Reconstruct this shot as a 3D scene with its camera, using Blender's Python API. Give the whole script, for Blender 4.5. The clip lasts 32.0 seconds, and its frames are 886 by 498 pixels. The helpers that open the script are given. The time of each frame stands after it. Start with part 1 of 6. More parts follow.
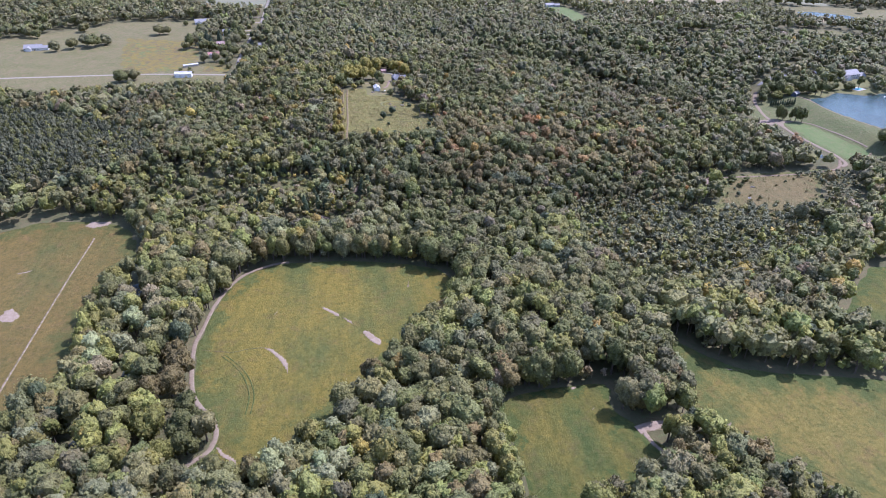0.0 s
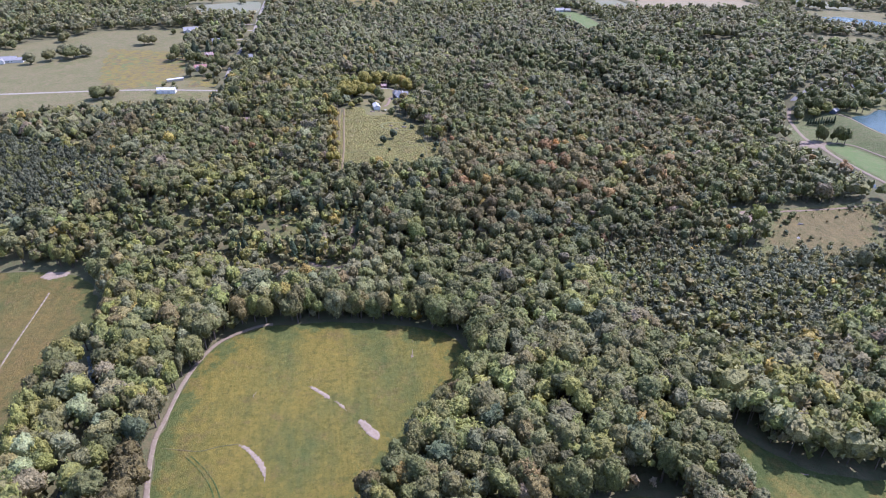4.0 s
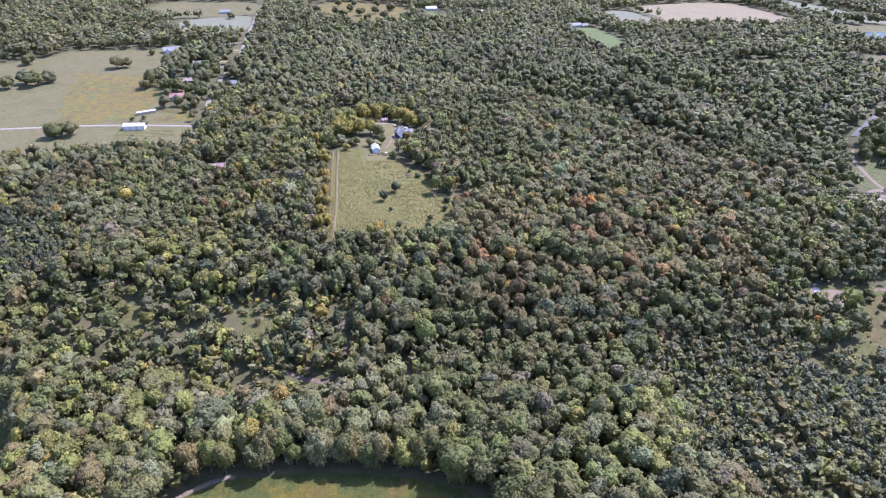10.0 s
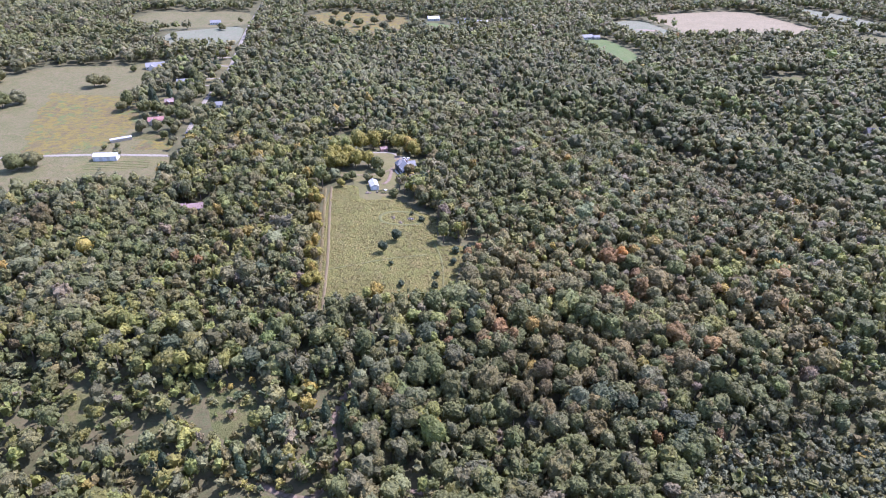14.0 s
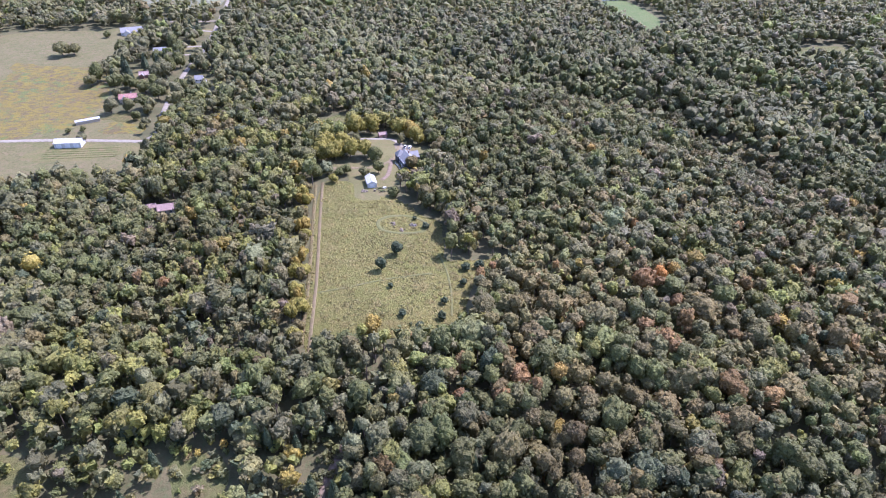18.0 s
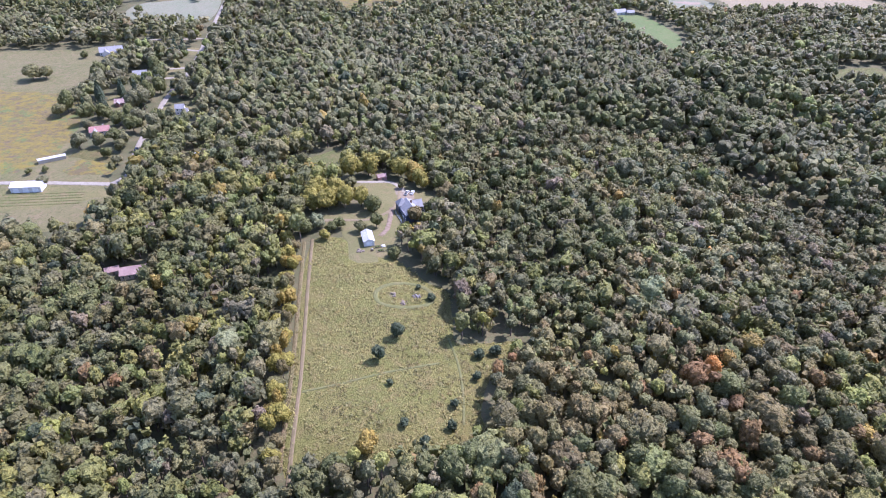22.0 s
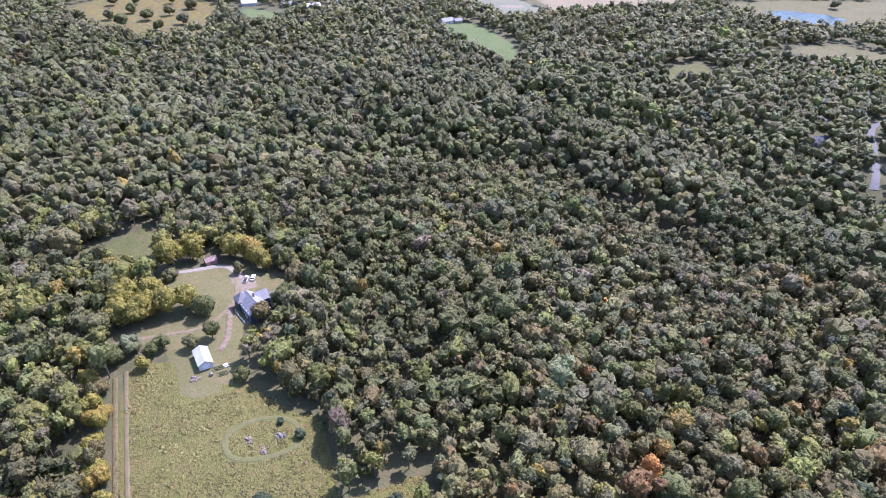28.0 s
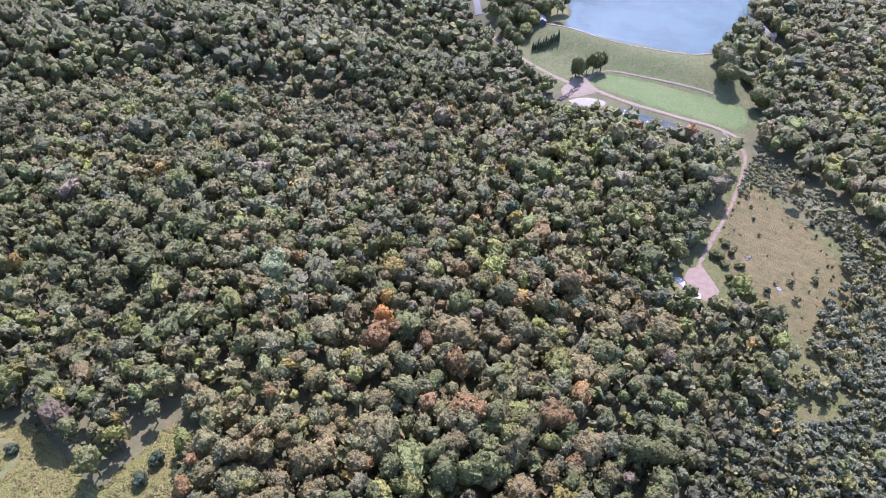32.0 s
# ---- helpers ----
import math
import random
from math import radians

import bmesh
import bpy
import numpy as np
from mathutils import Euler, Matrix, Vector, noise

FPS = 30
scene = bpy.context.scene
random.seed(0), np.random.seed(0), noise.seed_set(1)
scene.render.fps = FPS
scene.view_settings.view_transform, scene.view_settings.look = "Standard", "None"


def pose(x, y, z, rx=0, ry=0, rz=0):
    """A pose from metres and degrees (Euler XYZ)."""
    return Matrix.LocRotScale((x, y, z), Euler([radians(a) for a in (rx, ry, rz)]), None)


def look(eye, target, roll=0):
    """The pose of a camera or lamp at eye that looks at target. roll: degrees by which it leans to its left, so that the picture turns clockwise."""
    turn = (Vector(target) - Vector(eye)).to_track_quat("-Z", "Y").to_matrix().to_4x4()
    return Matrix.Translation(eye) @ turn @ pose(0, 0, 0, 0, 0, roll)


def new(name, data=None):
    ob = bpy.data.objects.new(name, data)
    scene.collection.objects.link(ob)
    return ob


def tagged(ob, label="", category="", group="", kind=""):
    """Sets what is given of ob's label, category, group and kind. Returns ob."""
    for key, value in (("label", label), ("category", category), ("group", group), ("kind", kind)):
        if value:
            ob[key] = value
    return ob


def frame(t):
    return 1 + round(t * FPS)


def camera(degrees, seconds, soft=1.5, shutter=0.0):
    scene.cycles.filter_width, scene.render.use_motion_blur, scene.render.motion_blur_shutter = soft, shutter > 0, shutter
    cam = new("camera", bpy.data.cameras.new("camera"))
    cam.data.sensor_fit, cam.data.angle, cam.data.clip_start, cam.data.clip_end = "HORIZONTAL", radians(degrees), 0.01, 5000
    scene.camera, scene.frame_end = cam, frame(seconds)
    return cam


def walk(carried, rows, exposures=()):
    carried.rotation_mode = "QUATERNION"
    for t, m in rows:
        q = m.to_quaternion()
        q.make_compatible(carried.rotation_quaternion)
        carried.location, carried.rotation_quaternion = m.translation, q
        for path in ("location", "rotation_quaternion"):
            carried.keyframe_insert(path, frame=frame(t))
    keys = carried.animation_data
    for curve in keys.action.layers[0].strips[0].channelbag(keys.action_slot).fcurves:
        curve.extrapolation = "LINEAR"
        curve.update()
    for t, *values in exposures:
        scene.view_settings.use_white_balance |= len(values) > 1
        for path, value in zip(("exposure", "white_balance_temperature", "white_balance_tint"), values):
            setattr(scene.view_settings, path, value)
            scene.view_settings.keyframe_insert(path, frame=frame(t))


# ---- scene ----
cam = camera(69.2, 32.0, 1.0)
METRES, EYE, TILT, LEAN, TURN = 411.9, 180.0, 0.0, 0.0, -9.3
EXPOSURES = ((0.0, 0.80, 5400.0, 32.0), (8.0, 0.94, 5340.0, 33.0), (18.0, 1.10, 5360.0, 36.0), (24.0, 1.08, 5360.0, 36.0), (28.5, 1.07, 5360.0, 36.0), (32.0, 1.26, 5360.0, 37.0))
ROWS = [
    (0.0, 0.0, 0.0, 0.0, 0.48, -30.24, -0.83),
    (0.5, -0.0013, 0.0186, -0.0004, 0.49, -30.27, -0.82),
    (1.0, -0.0027, 0.0378, -0.0007, 0.51, -30.32, -0.8),
    (1.5, -0.004, 0.057, -0.0011, 0.52, -30.34, -0.77),
    (2.0, -0.0053, 0.0762, -0.0014, 0.53, -30.36, -0.76),
    (2.5, -0.0065, 0.0954, -0.0018, 0.56, -30.36, -0.76),
    (3.0, -0.008, 0.1145, -0.002, 0.57, -30.36, -0.75),
    (3.5, -0.0093, 0.1336, -0.0022, 0.58, -30.35, -0.72),
    (5.5, -0.0152, 0.2102, -0.0033, 0.63, -30.28, -0.66),
    (6.0, -0.0167, 0.2294, -0.0035, 0.65, -30.27, -0.65),
    (6.5, -0.0184, 0.2486, -0.0036, 0.65, -30.26, -0.65),
    (7.0, -0.0198, 0.2675, -0.0038, 0.66, -30.23, -0.64),
    (7.5, -0.0216, 0.2866, -0.004, 0.67, -30.2, -0.65),
    (8.0, -0.023, 0.3057, -0.0039, 0.68, -30.17, -0.62),
    (8.5, -0.0247, 0.3249, -0.0041, 0.68, -30.14, -0.61),
    (9.0, -0.0263, 0.344, -0.0043, 0.68, -30.12, -0.6),
    (9.5, -0.0279, 0.3632, -0.0043, 0.69, -30.09, -0.6),
    (10.0, -0.0295, 0.3823, -0.0046, 0.69, -30.04, -0.59),
    (10.5, -0.0313, 0.4013, -0.0047, 0.7, -30.0, -0.58),
    (11.0, -0.0329, 0.4203, -0.0048, 0.69, -29.96, -0.58),
    (11.5, -0.0345, 0.4394, -0.0049, 0.7, -29.91, -0.58),
    (12.0, -0.0361, 0.4584, -0.005, 0.7, -29.87, -0.59),
    (12.5, -0.0377, 0.4775, -0.0052, 0.69, -29.83, -0.57),
    (13.0, -0.0392, 0.4965, -0.0054, 0.69, -29.81, -0.58),
    (13.5, -0.0408, 0.5152, -0.0056, 0.68, -29.78, -0.58),
    (15.5, -0.0467, 0.5872, -0.0068, 0.69, -30.72, -0.63),
    (16.0, -0.048, 0.6046, -0.0072, 0.76, -33.05, -0.71),
    (16.5, -0.049, 0.6233, -0.0066, 0.8, -33.79, -0.73),
    (17.0, -0.0504, 0.6413, -0.0068, 0.8, -33.76, -0.74),
    (17.5, -0.0515, 0.6589, -0.0067, 0.82, -33.75, -0.73),
    (18.0, -0.0528, 0.677, -0.0068, 0.83, -33.71, -0.72),
    (18.5, -0.0541, 0.6952, -0.0068, 0.85, -33.68, -0.73),
    (19.0, -0.0555, 0.7137, -0.0066, 0.85, -33.65, -0.74),
    (19.5, -0.0567, 0.7322, -0.0066, 0.88, -33.63, -0.73),
    (20.0, -0.058, 0.7505, -0.0067, 0.89, -33.61, -0.73),
    (20.5, -0.0594, 0.7686, -0.0068, 0.91, -33.59, -0.74),
    (21.0, -0.0607, 0.7863, -0.0068, 0.92, -33.57, -0.75),
    (21.5, -0.062, 0.804, -0.0068, 0.94, -33.54, -0.74),
    (22.0, -0.0632, 0.8213, -0.0068, 0.95, -33.53, -0.73),
    (22.5, -0.0646, 0.8384, -0.0067, 0.96, -33.52, -0.73),
    (23.0, -0.0658, 0.8553, -0.0068, 0.97, -33.5, -0.73),
    (23.5, -0.0668, 0.8723, -0.0066, 0.92, -33.5, -0.72),
    (24.0, -0.0678, 0.8891, -0.0066, 0.74, -33.5, -0.72),
    (24.5, -0.0685, 0.9059, -0.0066, 0.16, -33.49, -0.71),
    (26.5, -0.0687, 0.971, -0.0068, -4.38, -33.37, -0.83),
    (27.0, -0.0677, 0.9821, -0.0063, -7.19, -33.34, -0.95),
    (27.5, -0.067, 0.9896, -0.0066, -10.91, -33.3, -1.12),
    (28.0, -0.0664, 0.9934, -0.0068, -14.82, -33.37, -1.33),
    (28.5, -0.0663, 0.9944, -0.0072, -18.42, -34.48, -1.54),
    (29.0, -0.0663, 0.9947, -0.0074, -22.06, -36.42, -1.71),
    (29.5, -0.0667, 0.9949, -0.0079, -25.69, -39.05, -1.85),
    (30.0, -0.0669, 0.9949, -0.0076, -29.38, -41.76, -1.96),
    (30.5, -0.0668, 0.9954, -0.0077, -33.19, -42.9, -2.07),
    (31.0, -0.0669, 0.9954, -0.0075, -37.78, -42.76, -2.19),
    (31.5, -0.067, 0.9959, -0.0075, -43.6, -42.6, -2.31),
    (32.0, -0.067, 0.996, -0.0074, -48.34, -42.48, -2.38),
]
walk(cam, [(t, pose(0, 0, EYE, TILT, LEAN, TURN) @ pose(METRES * x, METRES * y, METRES * z, 90 + pitch, roll, yaw)) for t, x, y, z, yaw, pitch, roll in ROWS], EXPOSURES)

# ---- world, sun ----
SUN_AZ, SUN_EL = 65.0, 53.0
world = bpy.data.worlds.new("world")
scene.world = world
world.use_nodes = True
wn = world.node_tree.nodes
sky = wn.new("ShaderNodeTexSky")
sky.sky_type, sky.sun_disc = "NISHITA", False
sky.sun_elevation, sky.sun_rotation = radians(SUN_EL), radians(SUN_AZ)
sky.air_density, sky.dust_density = 1.3, 1.0
wn["Background"].inputs["Strength"].default_value = 0.15
world.node_tree.links.new(sky.outputs[0], wn["Background"].inputs["Color"])
sun = new("sun", bpy.data.lights.new("sun", "SUN"))
sun.data.energy, sun.data.angle, sun.data.color = 4.1, radians(0.6), (1.0, 0.965, 0.91)
az, el = radians(SUN_AZ), radians(SUN_EL)
sun.matrix_world = look((math.sin(az) * math.cos(el) * 300, math.cos(az) * math.cos(el) * 300, math.sin(el) * 300), (0, 0, 0))


# ---- materials ----
PLAN = 1.5      # metres to one unit of the plan in which the land is laid out


class Mat:
    """A small builder for node materials."""

    def __init__(self, name, rough=0.85, metal=0.0, spec=0.3):
        self.m = bpy.data.materials.new(name)
        self.m.use_nodes = True
        self.t = self.m.node_tree
        self.b = self.t.nodes["Principled BSDF"]
        self.b.inputs["Roughness"].default_value = rough
        self.b.inputs["Metallic"].default_value = metal
        self.b.inputs["Specular IOR Level"].default_value = spec
        k = self.t.nodes.new("ShaderNodeVectorMath")
        k.operation = "SCALE"
        k.inputs["Scale"].default_value = 1 / PLAN
        self.t.links.new(self.t.nodes.new("ShaderNodeNewGeometry").outputs["Position"], k.inputs[0])
        self.pos = k.outputs[0]

    def node(self, kind):
        return self.t.nodes.new(kind)

    def put(self, sock, v):
        if isinstance(v, bpy.types.NodeSocket):
            self.t.links.new(v, sock)
        elif isinstance(v, (tuple, list)):
            sock.default_value = (*v, 1.0)[:4] if len(sock.default_value) == 4 else v
        else:
            sock.default_value = v

    def noise(self, scale, detail=4.0, rough=0.6, vec=None):
        n = self.node("ShaderNodeTexNoise")
        n.inputs["Scale"].default_value, n.inputs["Detail"].default_value, n.inputs["Roughness"].default_value = scale, detail, rough
        self.t.links.new(vec or self.pos, n.inputs["Vector"])
        return n.outputs["Fac"]

    def stretch(self, sx, sy, sz=1.0, turn=0.0):
        n = self.node("ShaderNodeMapping")
        n.inputs["Scale"].default_value = (sx, sy, sz)
        n.inputs["Rotation"].default_value = (0, 0, radians(turn))
        self.t.links.new(self.pos, n.inputs["Vector"])
        return n.outputs[0]

    def ramp(self, fac, lo, hi, a=0.0, b=1.0):
        n = self.node("ShaderNodeMapRange")
        n.interpolation_type = "SMOOTHSTEP"
        for i, v in enumerate((fac, lo, hi, a, b)):
            self.put(n.inputs[i], v)
        return n.outputs[0]

    def mix(self, fac, a, b, mode="MIX"):
        n = self.node("ShaderNodeMix")
        n.data_type, n.blend_type = "RGBA", mode
        self.put(n.inputs[0], fac)
        self.put(n.inputs[6], a)
        self.put(n.inputs[7], b)
        return n.outputs[2]

    def maths(self, op, a, b=0.5):
        n = self.node("ShaderNodeMath")
        n.operation = op
        self.put(n.inputs[0], a)
        self.put(n.inputs[1], b)
        return n.outputs[0]

    def attr(self, name, out="Fac"):
        n = self.node("ShaderNodeAttribute")
        n.attribute_name = name
        return n.outputs[out]

    def bump(self, height, dist, strength=1.0):
        n = self.node("ShaderNodeBump")
        n.inputs["Distance"].default_value, n.inputs["Strength"].default_value = dist, strength
        self.t.links.new(height, n.inputs["Height"])
        self.t.links.new(n.outputs[0], self.b.inputs["Normal"])

    def base(self, v):
        self.put(self.b.inputs["Base Color"], v)
        return self.m


def foliage(name, see_through=0.36, contrast=0.22):
    m = Mat(name, 0.6, 0, 0.4)
    rnd = m.node("ShaderNodeNewGeometry").outputs["Random Per Island"]
    tint = m.attr("tint", "Color")
    lum = m.ramp(rnd, 0.0, 1.0, 1 - contrast, 1 + contrast)
    leafy, sprays = m.noise(4.6, 4, 0.7), m.noise(1.75, 3, 0.6)
    puffs = []
    for scale in (1.0, 2.6):
        n = m.node("ShaderNodeTexVoronoi")
        n.inputs["Scale"].default_value = scale
        m.t.links.new(m.pos, n.inputs["Vector"])
        puffs.append(m.maths("SUBTRACT", 1.0, n.outputs["Distance"]))
    relief = m.maths("ADD", m.maths("MULTIPLY", puffs[0], 2.0), puffs[1])
    m.bump(m.maths("ADD", relief, m.maths("MULTIPLY", leafy, 0.8)), 0.5, 0.9)
    grain = m.maths("MULTIPLY", m.ramp(leafy, 0.32, 0.68, 1 - contrast * 0.8, 1 + contrast * 0.8), m.ramp(sprays, 0.36, 0.64, 1 - contrast * 0.7, 1 + contrast * 0.7))
    k = m.maths("MULTIPLY", lum, grain)
    c = m.mix(1.0, tint, k, "MULTIPLY")
    warm = m.mix(m.ramp(m.noise(0.5, 2), 0.5, 0.75, 0, 0.35), c, m.mix(1.0, c, (1.25, 1.05, 0.6), "MULTIPLY"))
    m.base(warm)
    tr = m.node("ShaderNodeBsdfTranslucent")
    m.t.links.new(warm, tr.inputs["Color"])
    ms = m.node("ShaderNodeMixShader")
    ms.inputs[0].default_value = see_through
    m.t.links.new(m.b.outputs[0], ms.inputs[1])
    m.t.links.new(tr.outputs[0], ms.inputs[2])
    m.t.links.new(ms.outputs[0], m.t.nodes["Material Output"].inputs["Surface"])
    return m.m


def mat_floor():
    m = Mat("woodland_floor", 0.95)
    a = m.mix(m.ramp(m.noise(0.12, 5), 0.38, 0.62), (0.084, 0.078, 0.034), (0.125, 0.104, 0.050))
    b = m.mix(m.ramp(m.noise(0.8, 4), 0.45, 0.7), a, (0.09, 0.098, 0.04))
    m.bump(m.noise(1.4, 4), 0.35)
    return m.base(b)


def mat_crop(name, green, yellow, brown, ydense=0.5, turn=0.0, rim=9.0, row=0.26):
    """A field crop: broad yellowing, greener near its rim, drilled rows, weeds and bare specks."""
    m = Mat(name, 0.9, 0, 0.2)
    wide = m.noise(0.06, 6, 0.66, m.stretch(1.0, 0.45, 1, turn))
    patch_n = m.noise(0.17, 6, 0.68)
    edge = m.ramp(m.maths("ADD", m.attr("edge"), m.ramp(patch_n, 0.3, 0.7, -7, 7)), 0.5, rim, 1.0, 0.0)
    c = m.mix(m.ramp(wide, ydense - 0.14, ydense + 0.16), green, yellow)
    c = m.mix(m.ramp(patch_n, 0.5, 0.72, 0, 0.75), c, brown)
    c = m.mix(m.ramp(m.noise(0.3, 5, 0.7), 0.52, 0.7, 0, 0.5), c, tuple(v * 0.72 for v in green))
    c = m.mix(edge, c, green)
    streak = m.noise(0.8, 5, 0.7, m.stretch(1.0, 0.08, 1, turn))
    c = m.mix(m.ramp(streak, 0.46, 0.62, 0, row), c, m.mix(1.0, c, (0.62, 0.68, 0.6), "MULTIPLY"))
    c = m.mix(m.ramp(streak, 0.46, 0.34, 0, row * 0.7), c, m.mix(1.0, c, (1.3, 1.24, 1.15), "MULTIPLY"))
    speck, fine = m.noise(1.6, 5, 0.75), m.noise(5.5, 3, 0.7)
    mottle = m.noise(0.5, 6, 0.75)
    c = m.mix(m.ramp(mottle, 0.5, 0.62, 0, 0.8), c, m.mix(1.0, c, (0.74, 0.82, 0.7), "MULTIPLY"))
    c = m.mix(m.ramp(mottle, 0.47, 0.36, 0, 0.8), c, m.mix(1.0, c, (1.25, 1.16, 1.05), "MULTIPLY"))
    c = m.mix(m.ramp(speck, 0.52, 0.7, 0, 0.75), c, m.mix(1.0, c, (0.5, 0.58, 0.42), "MULTIPLY"))
    c = m.mix(m.ramp(speck, 0.46, 0.3, 0, 0.55), c, m.mix(1.0, c, (1.4, 1.3, 1.2), "MULTIPLY"))
    c = m.mix(m.ramp(fine, 0.38, 0.64, 0, 0.65), c, m.mix(1.0, c, (0.66, 0.7, 0.62), "MULTIPLY"))
    m.bump(m.maths("ADD", speck, fine), 0.5)
    return m.base(c)


def mat_grass(name, a, b, dry, fine=1.4, tuft=0.3):
    m = Mat(name, 0.92, 0, 0.2)
    n1, n2, n3 = m.noise(0.06, 6, 0.65), m.noise(fine, 5, 0.75), m.noise(fine * 4, 3, 0.7)
    c = m.mix(m.ramp(n1, 0.38, 0.62), a, b)
    c = m.mix(m.ramp(m.noise(0.25, 5, 0.65), 0.46, 0.68, 0, 0.9), c, dry)
    c = m.mix(m.ramp(n2, 0.48, 0.68, 0, 0.75), c, m.mix(1.0, c, (0.52, 0.6, 0.46), "MULTIPLY"))
    c = m.mix(m.ramp(n2, 0.45, 0.3, 0, 0.5), c, m.mix(1.0, c, (1.35, 1.28, 1.2), "MULTIPLY"))
    c = m.mix(m.ramp(n3, 0.4, 0.64, 0, 0.5), c, m.mix(1.0, c, (0.66, 0.7, 0.6), "MULTIPLY"))
    m.bump(m.maths("ADD", n2, n3), tuft)
    return m.base(c)


def mat_weeds(name):
    """A weedy field: drifts of yellow flowers, green thickets and dull brown stems."""
    m = Mat(name, 0.92, 0, 0.2)
    big, mid, small = m.noise(0.03, 5, 0.6), m.noise(0.3, 6, 0.75, m.stretch(0.7, 1.0)), m.noise(1.2, 5, 0.75)
    c = m.mix(m.ramp(big, 0.38, 0.6), (0.128, 0.098, 0.048), (0.142, 0.112, 0.048))
    c = m.mix(m.ramp(mid, 0.42, 0.6, 0, 0.9), c, (0.208, 0.158, 0.032))
    c = m.mix(m.ramp(m.noise(0.14, 6, 0.72), 0.52, 0.64, 0, 0.8), c, (0.105, 0.138, 0.048))
    c = m.mix(m.ramp(m.noise(0.2, 4), 0.56, 0.7, 0, 0.7), c, (0.125, 0.088, 0.066))
    c = m.mix(m.ramp(small, 0.48, 0.68, 0, 0.75), c, m.mix(1.0, c, (0.5, 0.58, 0.45), "MULTIPLY"))
    c = m.mix(m.ramp(small, 0.45, 0.3, 0, 0.5), c, m.mix(1.0, c, (1.35, 1.25, 1.1), "MULTIPLY"))
    m.bump(small, 0.5)
    return m.base(c)


def mat_soil(name, a, b, fringe, rim=1.6, mid=0.0):
    """Bare soil or gravel whose rim frays into the growth round it."""
    m = Mat(name, 0.95, 0, 0.2)
    n = m.noise(0.7, 5, 0.65)
    c = m.mix(m.ramp(n, 0.35, 0.65), a, b)
    k = m.ramp(m.maths("ADD", m.attr("edge"), m.ramp(m.noise(0.8, 4), 0.25, 0.75, -rim, rim)), 0.0, rim, 0.85, 0.0)
    c = m.mix(k, c, fringe)
    if mid:
        strip = m.ramp(m.maths("ADD", m.attr("edge"), m.ramp(m.noise(0.6, 4), 0.3, 0.7, -0.25, 0.25)), mid, mid + 0.25, 0.0, 0.8)
        c = m.mix(strip, c, fringe)
    c = m.mix(m.ramp(m.noise(2.2, 4, 0.7), 0.45, 0.7, 0, 0.5), c, tuple(v * 0.7 for v in b))
    m.bump(m.noise(3.0, 4), 0.06)
    return m.base(c)


def mat_paint(name, col, rough=0.55, var=0.14, scale=1.3, metal=0.0):
    m = Mat(name, rough, metal, 0.4)
    n = m.noise(scale, 5, 0.65)
    g = m.noise(scale * 9, 2)
    c = m.mix(m.ramp(n, 0.35, 0.7, 0, 1), col, tuple(v * (1 - var) for v in col))
    c = m.mix(m.ramp(g, 0.45, 0.7, 0, 0.35), c, tuple(v * (1 - var * 1.6) for v in col))
    return m.base(c)


def mat_roof(name, col, ribs=0.0, rough=0.6, turn=0.0):
    m = Mat(name, rough, 0.0, 0.4)
    n = m.noise(0.8, 5, 0.65)
    c = m.mix(m.ramp(n, 0.35, 0.68), col, tuple(v * 0.78 for v in col))
    c = m.mix(m.ramp(m.noise(5, 3), 0.45, 0.7, 0, 0.4), c, tuple(v * 0.7 for v in col))
    if ribs:
        w = m.node("ShaderNodeTexWave")
        w.wave_type, w.bands_direction = "BANDS", "X"
        w.inputs["Scale"].default_value = ribs
        m.t.links.new(m.stretch(1, 1, 1, turn), w.inputs["Vector"])
        m.bump(w.outputs["Fac"], 0.05)
    return m.base(c)


def mat_water(name, col, rough=0.12, spec=0.18):
    m = Mat(name, rough, 0, spec)
    m.bump(m.noise(0.9, 4, 0.65), 0.35, 1.0)
    return m.base(m.mix(m.ramp(m.noise(0.05, 3), 0.4, 0.6), col, tuple(v * 0.8 for v in col)))


LEAF = foliage("leaves")
BLADES = foliage("grass_blades", 0.35, 0.16)
FLOOR = mat_floor()
SOY = mat_crop("soybean_field", (0.108, 0.119, 0.033), (0.208, 0.160, 0.033), (0.172, 0.124, 0.043), 0.42, 8, 7)
SOY_WEST = mat_crop("soybean_field_dry", (0.108, 0.110, 0.033), (0.175, 0.125, 0.038), (0.185, 0.122, 0.050), 0.40, -14, 9)
SOY_MID = mat_crop("soybean_field_green", (0.085, 0.108, 0.029), (0.185, 0.148, 0.033), (0.135, 0.11, 0.04), 0.5, 12, 4)
SOY_EAST = mat_crop("soybean_field_patchy", (0.098, 0.118, 0.034), (0.215, 0.170, 0.045), (0.20, 0.135, 0.052), 0.44, 78, 14, 0.3)
GOLD = mat_weeds("goldenrod_field")
PASTURE = mat_grass("pasture_grass", (0.140, 0.130, 0.054), (0.166, 0.142, 0.066), (0.192, 0.148, 0.080), 0.9, 0.2)
MEADOW = mat_grass("rough_meadow", (0.190, 0.178, 0.050), (0.225, 0.195, 0.060), (0.232, 0.180, 0.068), 1.1, 0.5)
LAWN = mat_grass("mown_lawn", (0.149, 0.136, 0.054), (0.17, 0.148, 0.063), (0.195, 0.150, 0.075), 1.6, 0.1)
TURF = mat_grass("green_turf", (0.112, 0.150, 0.050), (0.132, 0.160, 0.058), (0.155, 0.158, 0.068), 1.4, 0.1)
